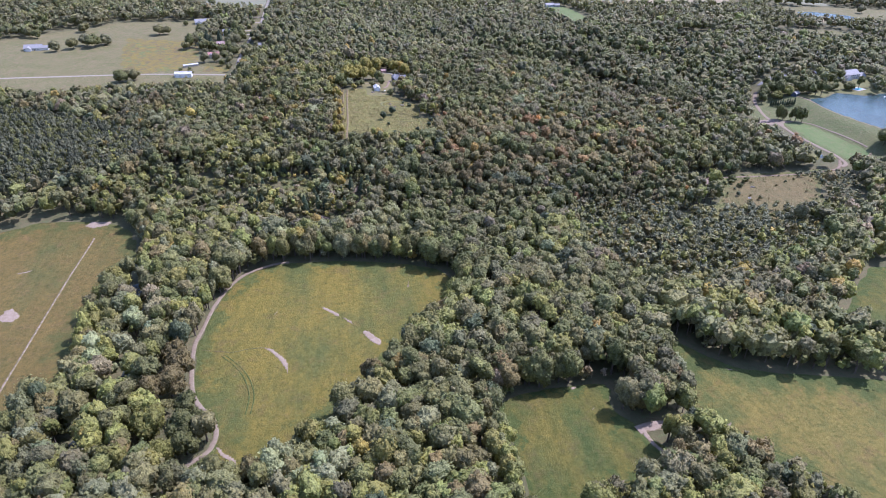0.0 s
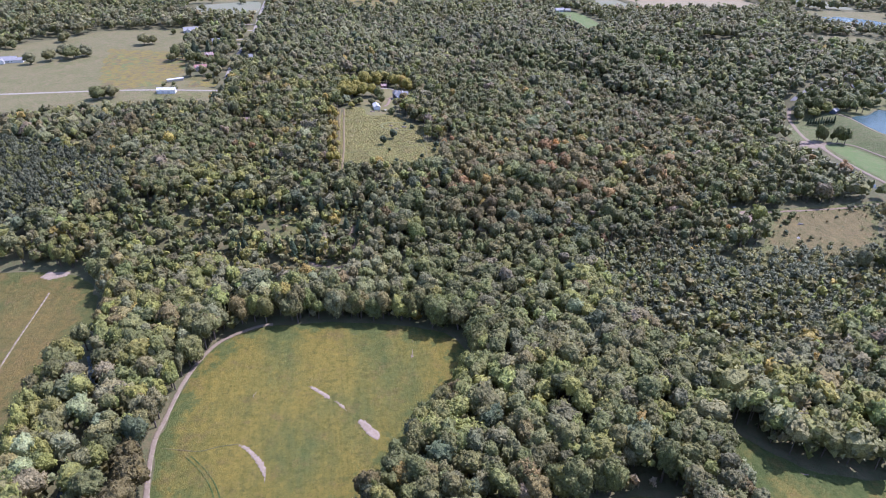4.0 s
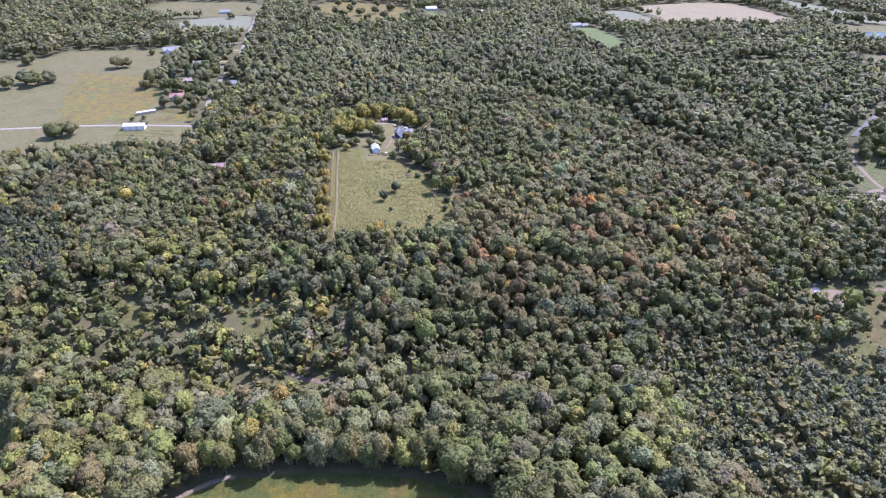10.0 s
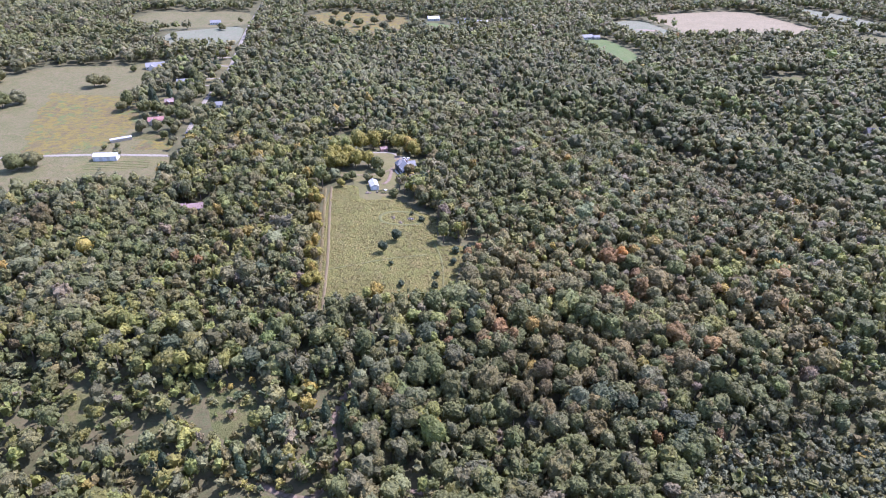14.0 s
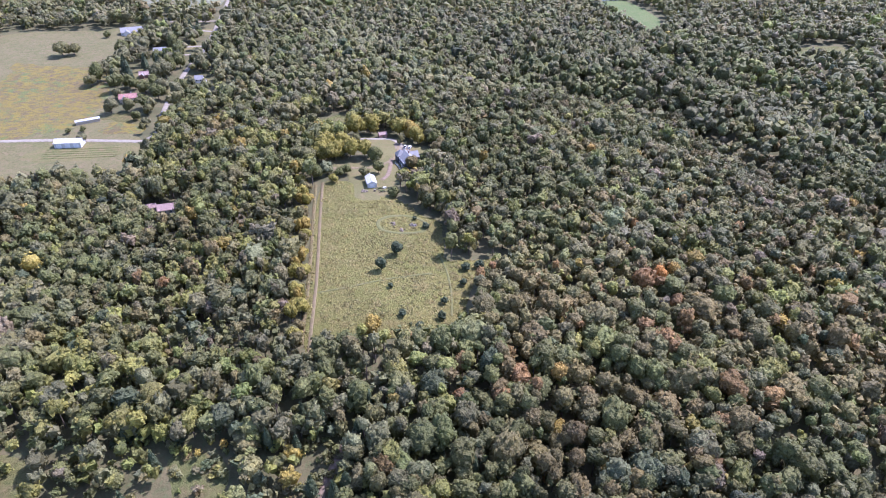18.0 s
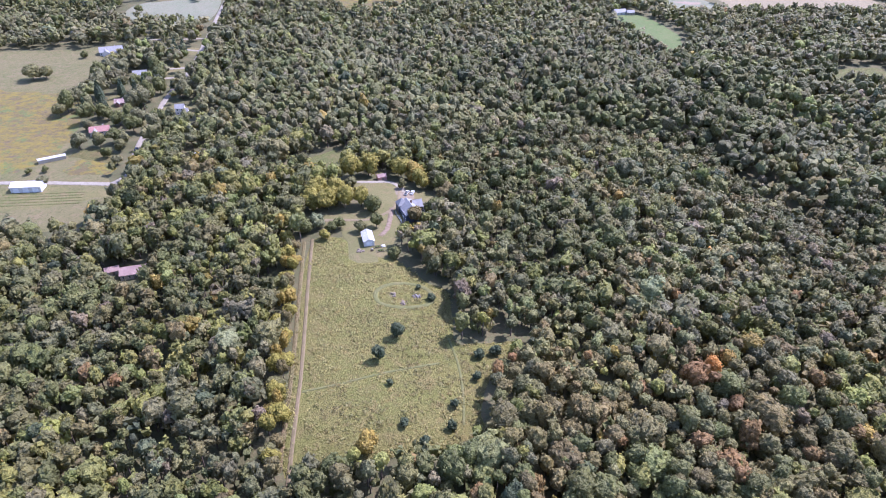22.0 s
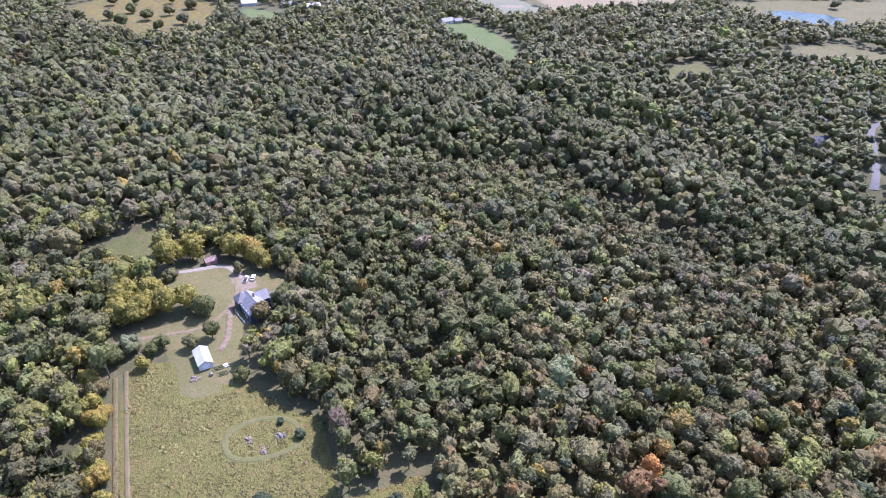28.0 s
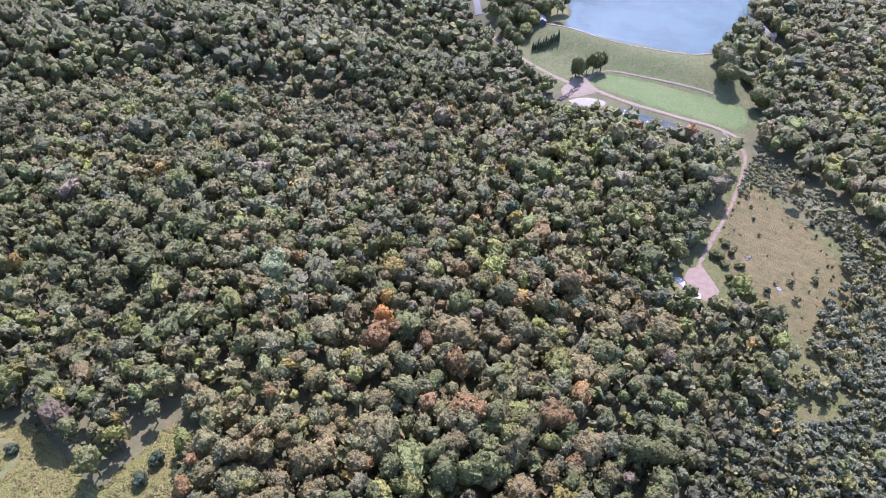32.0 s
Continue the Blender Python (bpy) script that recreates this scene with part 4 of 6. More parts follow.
def tints(x, y, zone):
    """Species by chance, in drifts; far off, haze is put into the leaf colours."""
    n1, n2 = field_noise(x, y, 0.022, 1.7), field_noise(x, y, 0.05, 9.2)
    u = rng.random(len(x))
    river = np.clip((262 - y) / 40, 0, 1)
    yard = np.exp(-(((x - 2) / 42) ** 2 + ((y - 446) / 48) ** 2))
    warm = np.exp(-(((x - 88) / 50) ** 2 + ((y - 320) / 42) ** 2))
    # raises the share of grey and green crowns with distance, as painted haze
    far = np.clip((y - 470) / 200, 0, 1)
    deep = np.exp(-(((x - 80) / 52) ** 2 + ((y - 258) / 36) ** 2))
    young = np.exp(-(((x + 50) / 45) ** 2 + ((y - 272) / 40) ** 2))
    leafy = np.exp(-(((x + 45) / 55) ** 2 + ((y - 340) / 60) ** 2))
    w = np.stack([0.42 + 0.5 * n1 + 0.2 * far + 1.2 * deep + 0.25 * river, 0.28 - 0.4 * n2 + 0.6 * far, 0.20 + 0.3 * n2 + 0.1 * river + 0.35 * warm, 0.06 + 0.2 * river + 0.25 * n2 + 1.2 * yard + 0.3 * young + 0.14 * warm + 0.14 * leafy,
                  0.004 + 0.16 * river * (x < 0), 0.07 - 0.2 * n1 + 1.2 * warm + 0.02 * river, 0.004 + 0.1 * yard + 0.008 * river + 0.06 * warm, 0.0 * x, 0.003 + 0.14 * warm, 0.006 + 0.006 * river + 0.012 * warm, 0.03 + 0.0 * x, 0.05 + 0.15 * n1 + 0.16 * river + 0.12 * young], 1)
    oaks = inside(x, y, OAKWOOD)
    dry = np.exp(-(rim_distance(x, y, OAKWOOD) / 26) ** 2) * ~oaks * (y < 520) * (x < 215)
    w[:, 0] += 1.1 * oaks
    w[:, 1] += 0.5 * oaks
    w[:, 2] += 0.6 * dry
    w[:, 5] += 0.4 * dry
    w[:, 6] += 0.003
    w[:, 9] += 0.012 + 0.10 * dry + 0.02 * warm
    # warm leaf colours thin out with distance: haze put into the tints
    w[:, [3, 5, 6, 8]] *= (1 - 0.75 * np.clip((y + 0.35 * x - 430) / 150, 0, 1) * (1 - yard))[:, None]
    w = np.clip(w, 0.0001, None)
    for i in range(w.shape[1]):
        w[:, i] *= np.exp((0.8 if 5 < i < 9 else 1.8) * field_noise(x, y, 0.019 + 0.002 * i, 20 + 3.3 * i))
    w = np.cumsum(w / w.sum(1)[:, None], 1)
    k = np.clip((w < u[:, None]).sum(1), 0, len(PALETTE) - 1)
    shade = (1 + 0.3 * field_noise(x, y, 0.03, 77.0)) * (1 - 0.15 * deep) * (1 - 0.12 * oaks) * (1 + 0.15 * warm) * (1 + 0.15 * young) * (1 + 0.14 * river)
    return PALETTE[k] * (shade * rng.uniform(0.8, 1.2, len(x)))[:, None] * rng.uniform(0.94, 1.06, (len(x), 3))


# single trees first: the wood keeps off them
SINGLE = []


def single(name, x, y, h, r, tint, label, cat="tree", kind="round"):
    SINGLE.append((name, x, y, h, r, tint, label, cat, kind))


for x, y, h, r in ((28, 360, 5.4, 2.1), (22.3, 351.5, 5.0, 1.9)):
    single("cedar_tree", x, y, h, r, CEDAR, "lone dark green cedar standing in the meadow", "tree", "round")
for x, y, h, r in ((24.5, 342, 1.8, 1.0), (39.5, 333.5, 2.6, 1.3), (27, 329, 2.2, 1.4), (38, 327, 2.9, 1.4), (39.5, 376.5, 2.4, 1.4), (36.2, 382, 1.6, 0.9), (49, 351, 3.0, 1.7), (47, 343, 2.6, 1.5), (54, 352, 3.4, 1.8), (31, 323, 3, 1.6)):
    single("bush", x, y, h, r, CEDAR, "small dark rounded bush in the rough meadow", "bush")
single("bush", 30.3, 399.5, 4.0, 2.3, GREEN, "round dark green bush at the lawn's corner", "bush")
for x, y, h, r in ((201.3, 273.5, 2.2, 1.5), (193.6, 273.6, 2.7, 1.8), (186.0, 268.8, 3.2, 1.5), (193.8, 267.1, 2.2, 1.8), (198.2, 270.8, 2.7, 1.5), (193.7, 275.0, 3.2, 1.8), (191.5, 271.2, 2.2, 1.5)):
    single("bush", x, y, h, r, GREEN, "leafy green bush beside the clay pad", "bush")
single("maple_tree", 18, 323, 6.5, 3.0, GOLDEN, "young tree turned golden at the meadow's foot")
single("maple_tree", 108.5, 336, 10.0, 2.9, ORANGE, "tree in bright orange autumn leaf above the forest")
single("maple_tree", 30, 269.5, 8.5, 1.8, GOLDEN, "small golden-orange tree among dark woods")
single("maple_tree", 87, 258, 8.5, 1.9, RUSSET, "small russet-orange tree in the woods")
for x, y, h, r, t in ((25.0, 429.5, 7.5, 3.4, GREEN), (25.6, 418.5, 6.0, 2.3, GREEN), (13, 419, 4.6, 2.4, GREEN), (10, 417, 4.2, 2.2, GREEN), (8, 413.5, 4.0, 2.2, MELLOW), (5.5, 421, 6.0, 3.0, PALELEAF), (1, 419, 6.5, 3.2, GREEN), (20, 416, 4.5, 2.2, OLIVE),
                      (21, 434, 8.5, 4.0, MELLOW), (15, 434, 9.0, 4.2, MELLOW), (9, 433, 9.5, 4.6, MELLOW), (3, 435, 9, 4.4, MELLOW), (12, 440, 9.5, 4.4, MELLOW), (5, 442, 10, 4.6, MELLOW), (-3, 432, 8.5, 4.2, OLIVE),
                      (18, 462, 10.5, 5.4, MELLOW), (25, 463, 10.5, 5.0, MELLOW), (12, 458, 6, 3.4, OLIVE), (17.5, 452.5, 4, 2.6, OLIVE), (38, 460, 9.5, 4.6, MELLOW), (43, 457, 9, 4.2, GOLDEN), (45, 450, 8.5, 4.0, MELLOW), (50, 451, 8.5, 3.6, GREY), (49.5, 430.5, 7, 3.3, GREEN), (46.5, 427.5, 7.5, 3.4, GREEN), (39.5, 422, 7, 3.0, BROWNISH), (54, 438, 8.5, 4.2, BROWNISH), (37.5, 448.5, 4.4, 1.9, OLIVE)):
    single("yard_tree", x, y, h, r, t, "leafy tree by the farmhouse lawn, leaves starting to yellow" if t in (MELLOW, GOLDEN, OLIVE) else "leafy green tree by the farmhouse lawn")
for k, y in enumerate(np.arange(322, 412, 2.9)):
    y = y + 0.9 * math.sin(k * 5.1)
    single("hedge_tree", -3.3 - 1.3 * math.sin(k * 2.7), y, 5.6 + 1.7 * math.cos(k * 4.3), 2.4 + 0.8 * math.sin(k * 1.9), (MELLOW, GOLDEN, MELLOW, OLIVE, GOLDEN, MELLOW, BROWNISH)[k * 3 % 7], "hedgerow tree beside the dirt track, leaves turning yellow")
# oaks of the western pasture, the dam and the far fields
for x, y, h, r in ((-147, 462.5, 9, 5.5), (-140, 465, 8.5, 5.0), (-152, 601, 9.5, 6.0), (-146, 603, 7.5, 4.5), (-192, 560, 11, 7), (-200, 566, 10, 6), (-186, 568, 9, 5.5), (-207, 556, 9, 5), (-218, 548, 9, 4.5), (-255, 600, 9, 5), (-248, 596, 8, 4.5), (-218, 619, 9, 6), (-137, 640, 5, 2.4), (-120, 545, 7, 3.6),
                   (-92, 509, 7.5, 3.4), (-85, 512, 7.5, 3.6), (-82, 503, 6.5, 3.2), (-86, 497, 5.5, 2.6), (-72, 483, 6, 2.4), (-104, 474.5, 4.5, 2.6), (-113, 485, 3, 1.6), (-107, 486, 3, 1.6), (-80, 490, 5, 2.4),
                   (271.8, 355.5, 11, 3.0), (274.4, 354.6, 8.5, 2.2), (280.6, 351, 11, 2.9), (283.6, 348.8, 10, 2.9), (279, 353.2, 7.5, 1.7), (300, 300, 11, 5.5), (307, 303, 12, 6), (314, 306, 11, 5.5), (295, 284, 11, 5.5),
                   (-132, 752, 6, 3.5), (-98, 790, 6, 3.4), (-95, 784, 6, 3.4), (5, 800, 8, 4.5), (20, 815, 8, 4), (30, 790, 8.5, 5), (12, 780, 9, 5), (45, 800, 8, 4.5), (52, 770, 9, 5), (35, 760, 8, 4.5), (62, 815, 9, 5), (8, 845, 8, 4), (25, 845, 8, 4), (50, 838, 8, 4),
                   (530, 760, 8, 4), (520, 790, 8, 4), (535, 730, 7, 4), (545, 775, 8, 4), (560, 650, 9, 5), (590, 620, 9, 5), (610, 600, 9, 5)):
    single("oak_tree", x, y, h, r, (GREEN, OLIVE, GREY, GREEN)[int(x + y) % 4], "broad dark green tree standing alone in open grass")
for i in range(11):
    single("cypress", 283.5 + i * 1.15, 381.5 - i * 0.68, 4.6 - 0.9 * math.sin(i * 2.3), 1.15, CEDAR, "narrow dark evergreen in a planted row on the lake slope", "tree", "cedar")
for x, y in ((293, 390), (297, 394), (301, 391), (318, 392), (324, 396), (313, 401), (331, 392), (338, 396), (350, 395), (346, 410), (338, 416), (325, 418), (360, 398), (372, 394), (380, 404), (361, 420), (376, 425), (392, 396), (396, 412), (402, 428), (352, 428), (306, 398), (310, 390)):
    single("shore_tree", x, y, 8.0 + 2 * math.sin(x), 3.6 + 0.7 * math.cos(y), (GREEN, GREY, OLIVE, GREEN, YELLOWISH)[int(x * 3 + y) % 5], "leafy tree on a lakeside lawn")

for x, y, h, r in ((-118, 550, 12, 4.6), (-114, 554, 12, 4.4), (-111, 581, 11, 4.6), (-117, 600, 10, 4.6), (-112, 606, 11, 5.0), (-106, 603, 10, 4.2), (-88, 605, 11, 4.6), (-82, 586, 11, 4.6), (-84, 594, 10, 4.2), (-86, 547, 12, 4.2), (-82, 549, 12, 4.2), (-84, 557, 11, 4.0), (-82, 563, 11, 4.0), (-100, 507, 9, 4.2), (-102, 527, 6, 2.6),
                   (-100, 542, 8, 3.2), (-96, 538, 7, 3.0), (-89, 531, 8, 3.8), (-85, 535, 9, 4.0), (-81, 523, 10, 4.4), (-71, 523, 10, 4.2), (-80, 532, 9, 4.0), (-70.5, 530, 9, 3.8), (-93, 617, 10, 4.4), (-66, 563, 10, 4.2), (-68, 577, 11, 4.4), (-91, 577, 10, 4.4), (-79, 572, 10, 3.6)):
    single("oak_tree", x, y, h, r, (GREEN, GREEN, GREY)[int(x * 7 + y) % 3], "large dark green tree shading the roadside houses")
for x, y, h, r, t in ((-53.5, 159, 11, 4.6, BROWNISH), (-55, 151.5, 11, 4.8, BROWNISH), (-60, 148, 11.5, 4.6, BROWNISH), (-56, 166, 10, 4.0, BROWNISH), (-48.4, 141, 10, 4.0, GREEN), (-48, 132.5, 11, 4.4, GREEN), (-57, 135, 11.5, 5.0, YELLOWISH), (-52, 126, 9, 3.8, YELLOWISH), (-46.6, 128, 9, 3.9, GREEN), (-45, 136.5, 8, 3.0, GREEN)):
    single("oak_tree", x, y, h, r, tuple(c * 0.8 for c in t), "dense greyish-brown oak beside the farm track" if t == BROWNISH else "leafy tree beside the farm track")
for x, y, h, r in ((-106, 562, 11, 4.2), (-101, 549, 10, 3.8), (-88, 562, 11, 4.0), (-84, 551, 10, 3.6), (-108, 545, 9, 3.4), (-97, 568, 10, 3.6), (-86, 571, 10, 3.4), (-79, 640, 10, 3.6), (-83, 636, 11, 3.8)):
    single("pine_tree", x, y, h, r, CEDAR, "tall dark green pine beside a roadside house", "tree", "cedar")
for x, y, h, r in ((314, 388, 10, 3.0), (318, 386, 11, 3.2), (321, 384.5, 11, 3.0), (316, 392, 10, 3.4), (300, 398, 10, 4.2), (296, 401, 9, 4.0), (309, 404, 10, 4.4), (304, 409, 10, 4.6), (290, 400, 10, 4.2), (285, 394, 9, 3.6), (281, 388, 8.5, 3.0)):
    single("shore_tree", x, y, h, r, GREEN, "tall dark green tree at the lake shore")
CLASH = np.array([(s[1], s[2], s[4]) for s in SINGLE])


def off_singles(x, y, gap=1.0):
    ok = np.ones(len(x), bool)
    for a, b, r in CLASH:
        ok &= np.hypot(x - a, y - b) > r + gap
    for a, b, r in HOUSE_SPOTS:
        ok &= (np.hypot(x - a, y - b) > r) & (np.hypot(x - a + 0.02 * a, y - b + 0.9 * r) > r)
    return ok


HOUSE_SPOTS = [(22.3, 411, 8), (38.5, 431, 9), (45, 433, 7), (30, 458, 4.5), (-53, 406, 6), (-59, 408, 4.5), (-50, 396, 3), (-96, 524, 9), (-95, 558, 9), (-63, 543, 8), (-95, 598, 9), (-124, 649, 12), (-108, 471, 9), (-236, 555, 14), (-49, 493, 4),
               (370, 424, 11), (351, 431, 6), (318, 424, 5), (334, 477, 4.5), (312, 459, 4.5), (386, 491, 5), (361, 297, 8), (358, 396, 8), (309, 396, 5), (-76, 505, 5), (-106, 815, 8), (-110, 668, 5), (230, 712, 8), (105, 815, 10), (150, 790, 12), (130, 800, 9), (175, 800, 10)]


def in_plan(x, y):
    """The stretch of country that is built up with woods."""
    left = x > -112 - 0.385 * (y - 110)
    right = (x < 150 + 0.83 * (y - 89)) | ((y > 205) & (x < 500 + 0.3 * (y - 250)))
    return left & right & (y > 84) & (y < 1010 - 0.083 * (x + 367)) & ~((x > 60) & (y < 84 + 0.0 * x))


def wood(x, y):
    return in_plan(x, y) & free(x, y) & off_singles(x, y)


def near_zone(x, y):
    return (x > -125) & (x < 235) & (x < 140 + (y - 90) * 0.6) & (y < np.where((x > -70) & (x < 190), 500, 425))


# the near forest
x, y = scatter(-330, 700, 84, 1010, 3.95, 0.8)
k = wood(x, y) & near_zone(x, y) & ~inside(x, y, PINES) & ~inside(x, y, PLANTATION) & ~inside(x, y, REGROWTH) & ~inside(x, y, SCRUBLAND)
x, y = x[k], y[k]
big = field_noise(x, y, 0.03, 4.4)
river = np.clip((258 - y) / 30, 0, 1)
r = np.clip(2.35 * rng.lognormal(0, 0.3, len(x)) + 0.7 * big + 0.9 * river, 1.2, 5.4)
h = np.clip(rng.normal(8.9, 1.1, len(x)) + 1.2 * big + 1.6 * river + 0.8 * (r - 2.4), 5.5, 14)
col = tints(x, y, 0)
# those along the field rims and the meadow stand as single trees
rims = np.full(len(x), 99.0)
for line, closed, margin in OPEN[:3]:
    rims = np.minimum(rims, rim_distance(x, y, line, closed))
rim_pick = np.zeros(len(x), bool)
rim_pick[np.argsort(rims)[:210]] = True
names = ["oak_tree", "maple_tree", "ash_tree"]
for i in np.flatnonzero(rim_pick):
    single(names[i % 3], float(x[i]), float(y[i]), float(h[i]), float(r[i]), tuple(col[i]), "", "tree", "round")
forest = tagged(new("forest"), "dense broadleaf forest, mostly dull green with some yellow and rust crowns", "forest", kind="stuff")
close = ((y < 245) & (x < 100)) | ((x > 8) & (x < 150) & (y > 262) & (y < 348))
for shapes, pick in ((FINE_SHAPES, ~rim_pick & close), (NEAR_SHAPES, ~rim_pick & ~close)):
    canopy = mass("canopy", shapes, x[pick], y[pick], r[pick], h[pick], col[pick], "", "")
    canopy.parent = forest
stems("trunks", x[~rim_pick], y[~rim_pick], h[~rim_pick], forest)

# undergrowth between the crowns
x, y = scatter(-125, 235, 86, 500, 4.2, 0.8)
k = wood(x, y) & near_zone(x, y)
x, y = x[k], y[k]
under = mass("undergrowth", LOW, x, y, rng.uniform(1.5, 2.9, len(x)), rng.uniform(5.0, 8.6, len(x)), tints(x, y, 0), "tangled shrubs and saplings under the trees", "undergrowth")

# the far forest, its leaf mix greyed with distance to stand for haze
x, y = scatter(-420, 720, 84, 1010, 4.6, 0.75)
k = wood(x, y) & ~near_zone(x, y) & ~inside(x, y, PINES) & ~inside(x, y, PLANTATION) & ~inside(x, y, SCRUBLAND)
x, y = x[k], y[k]
big = field_noise(x, y, 0.03, 4.4)
oaks = inside(x, y, OAKWOOD)
r = np.clip(2.85 * rng.lognormal(0, 0.24, len(x)) + 0.6 * big + 0.5 * oaks, 1.6, 5.4)
h = np.clip(rng.normal(9.0, 1.2, len(x)) + 1.2 * big + 1.8 * oaks + 0.6 * (r - 2.8), 5.5, 15)
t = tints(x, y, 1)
beyond = y + 0.25 * np.abs(x) > 680
keep = ~beyond | (rng.random(len(x)) < 0.62)
x, y, r, h, t, beyond = x[keep], y[keep], r[keep] * np.where(beyond[keep], 1.25, 1.0), h[keep], t[keep], beyond[keep]
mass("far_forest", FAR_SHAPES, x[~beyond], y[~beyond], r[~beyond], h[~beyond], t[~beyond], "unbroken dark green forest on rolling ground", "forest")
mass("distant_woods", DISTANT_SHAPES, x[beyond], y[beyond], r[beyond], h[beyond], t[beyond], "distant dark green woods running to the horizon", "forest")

# the young pines west of the creek
x, y = scatter(-250, -85, 280, 400, 2.9, 0.5)
k = inside(x, y, PINES) & in_plan(x, y) & free(x, y)
x, y = x[k], y[k]
t = np.where(rng.random((len(x), 1)) < 0.7, np.array((0.135, 0.142, 0.074)), np.array(GREEN)) * rng.uniform(0.8, 1.25, (len(x), 1))
mass("young_pines", SHRUBS, x, y, rng.uniform(1.4, 2.2, len(x)), rng.uniform(5.5, 7.5, len(x)), t, "close-set stand of young grey-green pines", "young trees", 0, 1.5)

# the young plantation, the regrowth and the scrub
x, y = scatter(85, 260, 185, 290, 2.05, 0.5)
k = ((inside(x, y, PLANTATION) & free(x, y)) | inside(x, y, SCRUBLAND) | (inside(x, y, OLD_FIELD) & (y < 243 + 9 * field_noise(x, y, 0.09, 6.1)) & (rng.random(len(x)) < 0.6))) & (field_noise(x, y, 0.07, 2.2) > -0.42) & (np.abs(y - 279.5) > 2.2)
x, y = x[k], y[k]
h = rng.uniform(3.8, 5.2, len(x)) * np.where(inside(x, y, SCRUBLAND), 0.45, 1.0)
low = inside(x, y, SCRUBLAND)
t = np.where(rng.random((len(x), 1)) < 0.75, np.array((0.142, 0.148, 0.080)), np.array(OLIVE)) * rng.uniform(0.8, 1.25, (len(x), 1))
mass("young_trees", SHRUBS, x, y, rng.uniform(1.25, 1.9, len(x)) * np.where(low, 0.6, 1.0), h, t * 1.4, "young stand of small grey-green trees", "young trees")
x, y = scatter(-110, 20, 240, 310, 5.8, 0.8)
k = inside(x, y, REGROWTH) & (free(x, y) | (rng.random(len(x)) < 0.28)) & off_singles(x, y) & (rng.random(len(x)) < 0.78)
x, y = x[k], y[k]
mass("regrowth_trees", NEAR_SHAPES, x, y, rng.uniform(1.6, 3.4, len(x)), rng.uniform(4, 9.5, len(x)), tints(x, y, 0) * 1.1, "open young woodland of mixed small trees", "young trees")
x, y = scatter(-110, 20, 240, 310, 2.3, 0.9)
k = inside(x, y, REGROWTH) & (rng.random(len(x)) < 0.7) & (field_noise(x, y, 0.08, 3.3) > -0.2)
x, y = x[k], y[k]
mass("thicket", SHRUBS, x, y, rng.uniform(0.6, 1.7, len(x)), rng.uniform(0.8, 3.2, len(x)), tints(x, y, 0) * 1.05, "thicket of weeds and saplings in the young woodland", "undergrowth")
x, y = scatter(-45, 45, 262, 300, 4.6, 0.6)
k = free(x, y) & off_singles(x, y) & (rng.random(len(x)) < 0.26)
x, y = x[k], y[k]
mass("cedars", CEDARS, x, y, rng.uniform(1.9, 2.7, len(x)), rng.uniform(5, 8.5, len(x)), np.repeat([CEDAR], len(x), 0) * rng.uniform(0.9, 1.5, (len(x), 1)), "pointed dark evergreens standing among the broadleaf trees", "cedars", 0, 1.5)

# shrubs dotted over the old field, single things on shared meshes
shrub_meshes = []
for i in range(5):
    v, f = SHRUBS[i]
    tint_i = np.array((CEDAR, OLIVE, GREEN, OLIVE, BROWNISH)[i])
    shrub_meshes.append(quad_mesh("shrub", v * (1, 1, 0.9) + (0, 0, 0.75), f, LEAF, np.repeat([tint_i], len(v), 0), True))
x, y = scatter(140, 262, 216, 284, 3.3, 0.9)
line = OLD_FIELD
core_d = rim_distance(x, y, line)
k = inside(x, y, line) & (rng.random(len(x)) < np.where((core_d > 8) & (y > 246), 0.22, 0.75)) & (np.hypot(x - 181, y - 275) > 12) & (np.abs(y - 278.5) > 2.5)
for i, (a, b) in enumerate(zip(x[k], y[k])):
    s = float(rng.choice([0.3, 0.42, 0.58, 0.8, 1.4], p=[0.3, 0.28, 0.22, 0.13, 0.07]))
    ob = new("shrub", shrub_meshes[int(rng.integers(0, 5))])
    ob.matrix_world = Matrix.LocRotScale((a, b, gz(a, b)), Euler((0, 0, rng.uniform(0, 6.28))), (s, s, s * 1.1))
    tagged(ob, "small scrubby bush dotting the dry old field", "bush", "shrubs of the old field")

# build the single trees: a tapered trunk with limbs, and a crown
BIG_SHAPES = [crown_shape(int(rng.integers(9, 14)), 260, 0.115, 5, rng, 180, -0.8) for _ in range(6)]
CROWNS = {}


def tree_colour(t):
    a = np.array(t)
    u = a / a.max()
    if a[0] > 0.4:
        return "bright orange"
    if a[0] > 0.2 and u[2] < 0.4:
        return "golden yellow"
    if u[2] > 0.78:
        return "bare greyish"
    if u[0] > 0.97 and u[1] < 0.85:
        return "brownish"
    if u[0] > 0.93:
        return "yellowish green"
    return "dull green" if a[1] < 0.1 else "pale green"


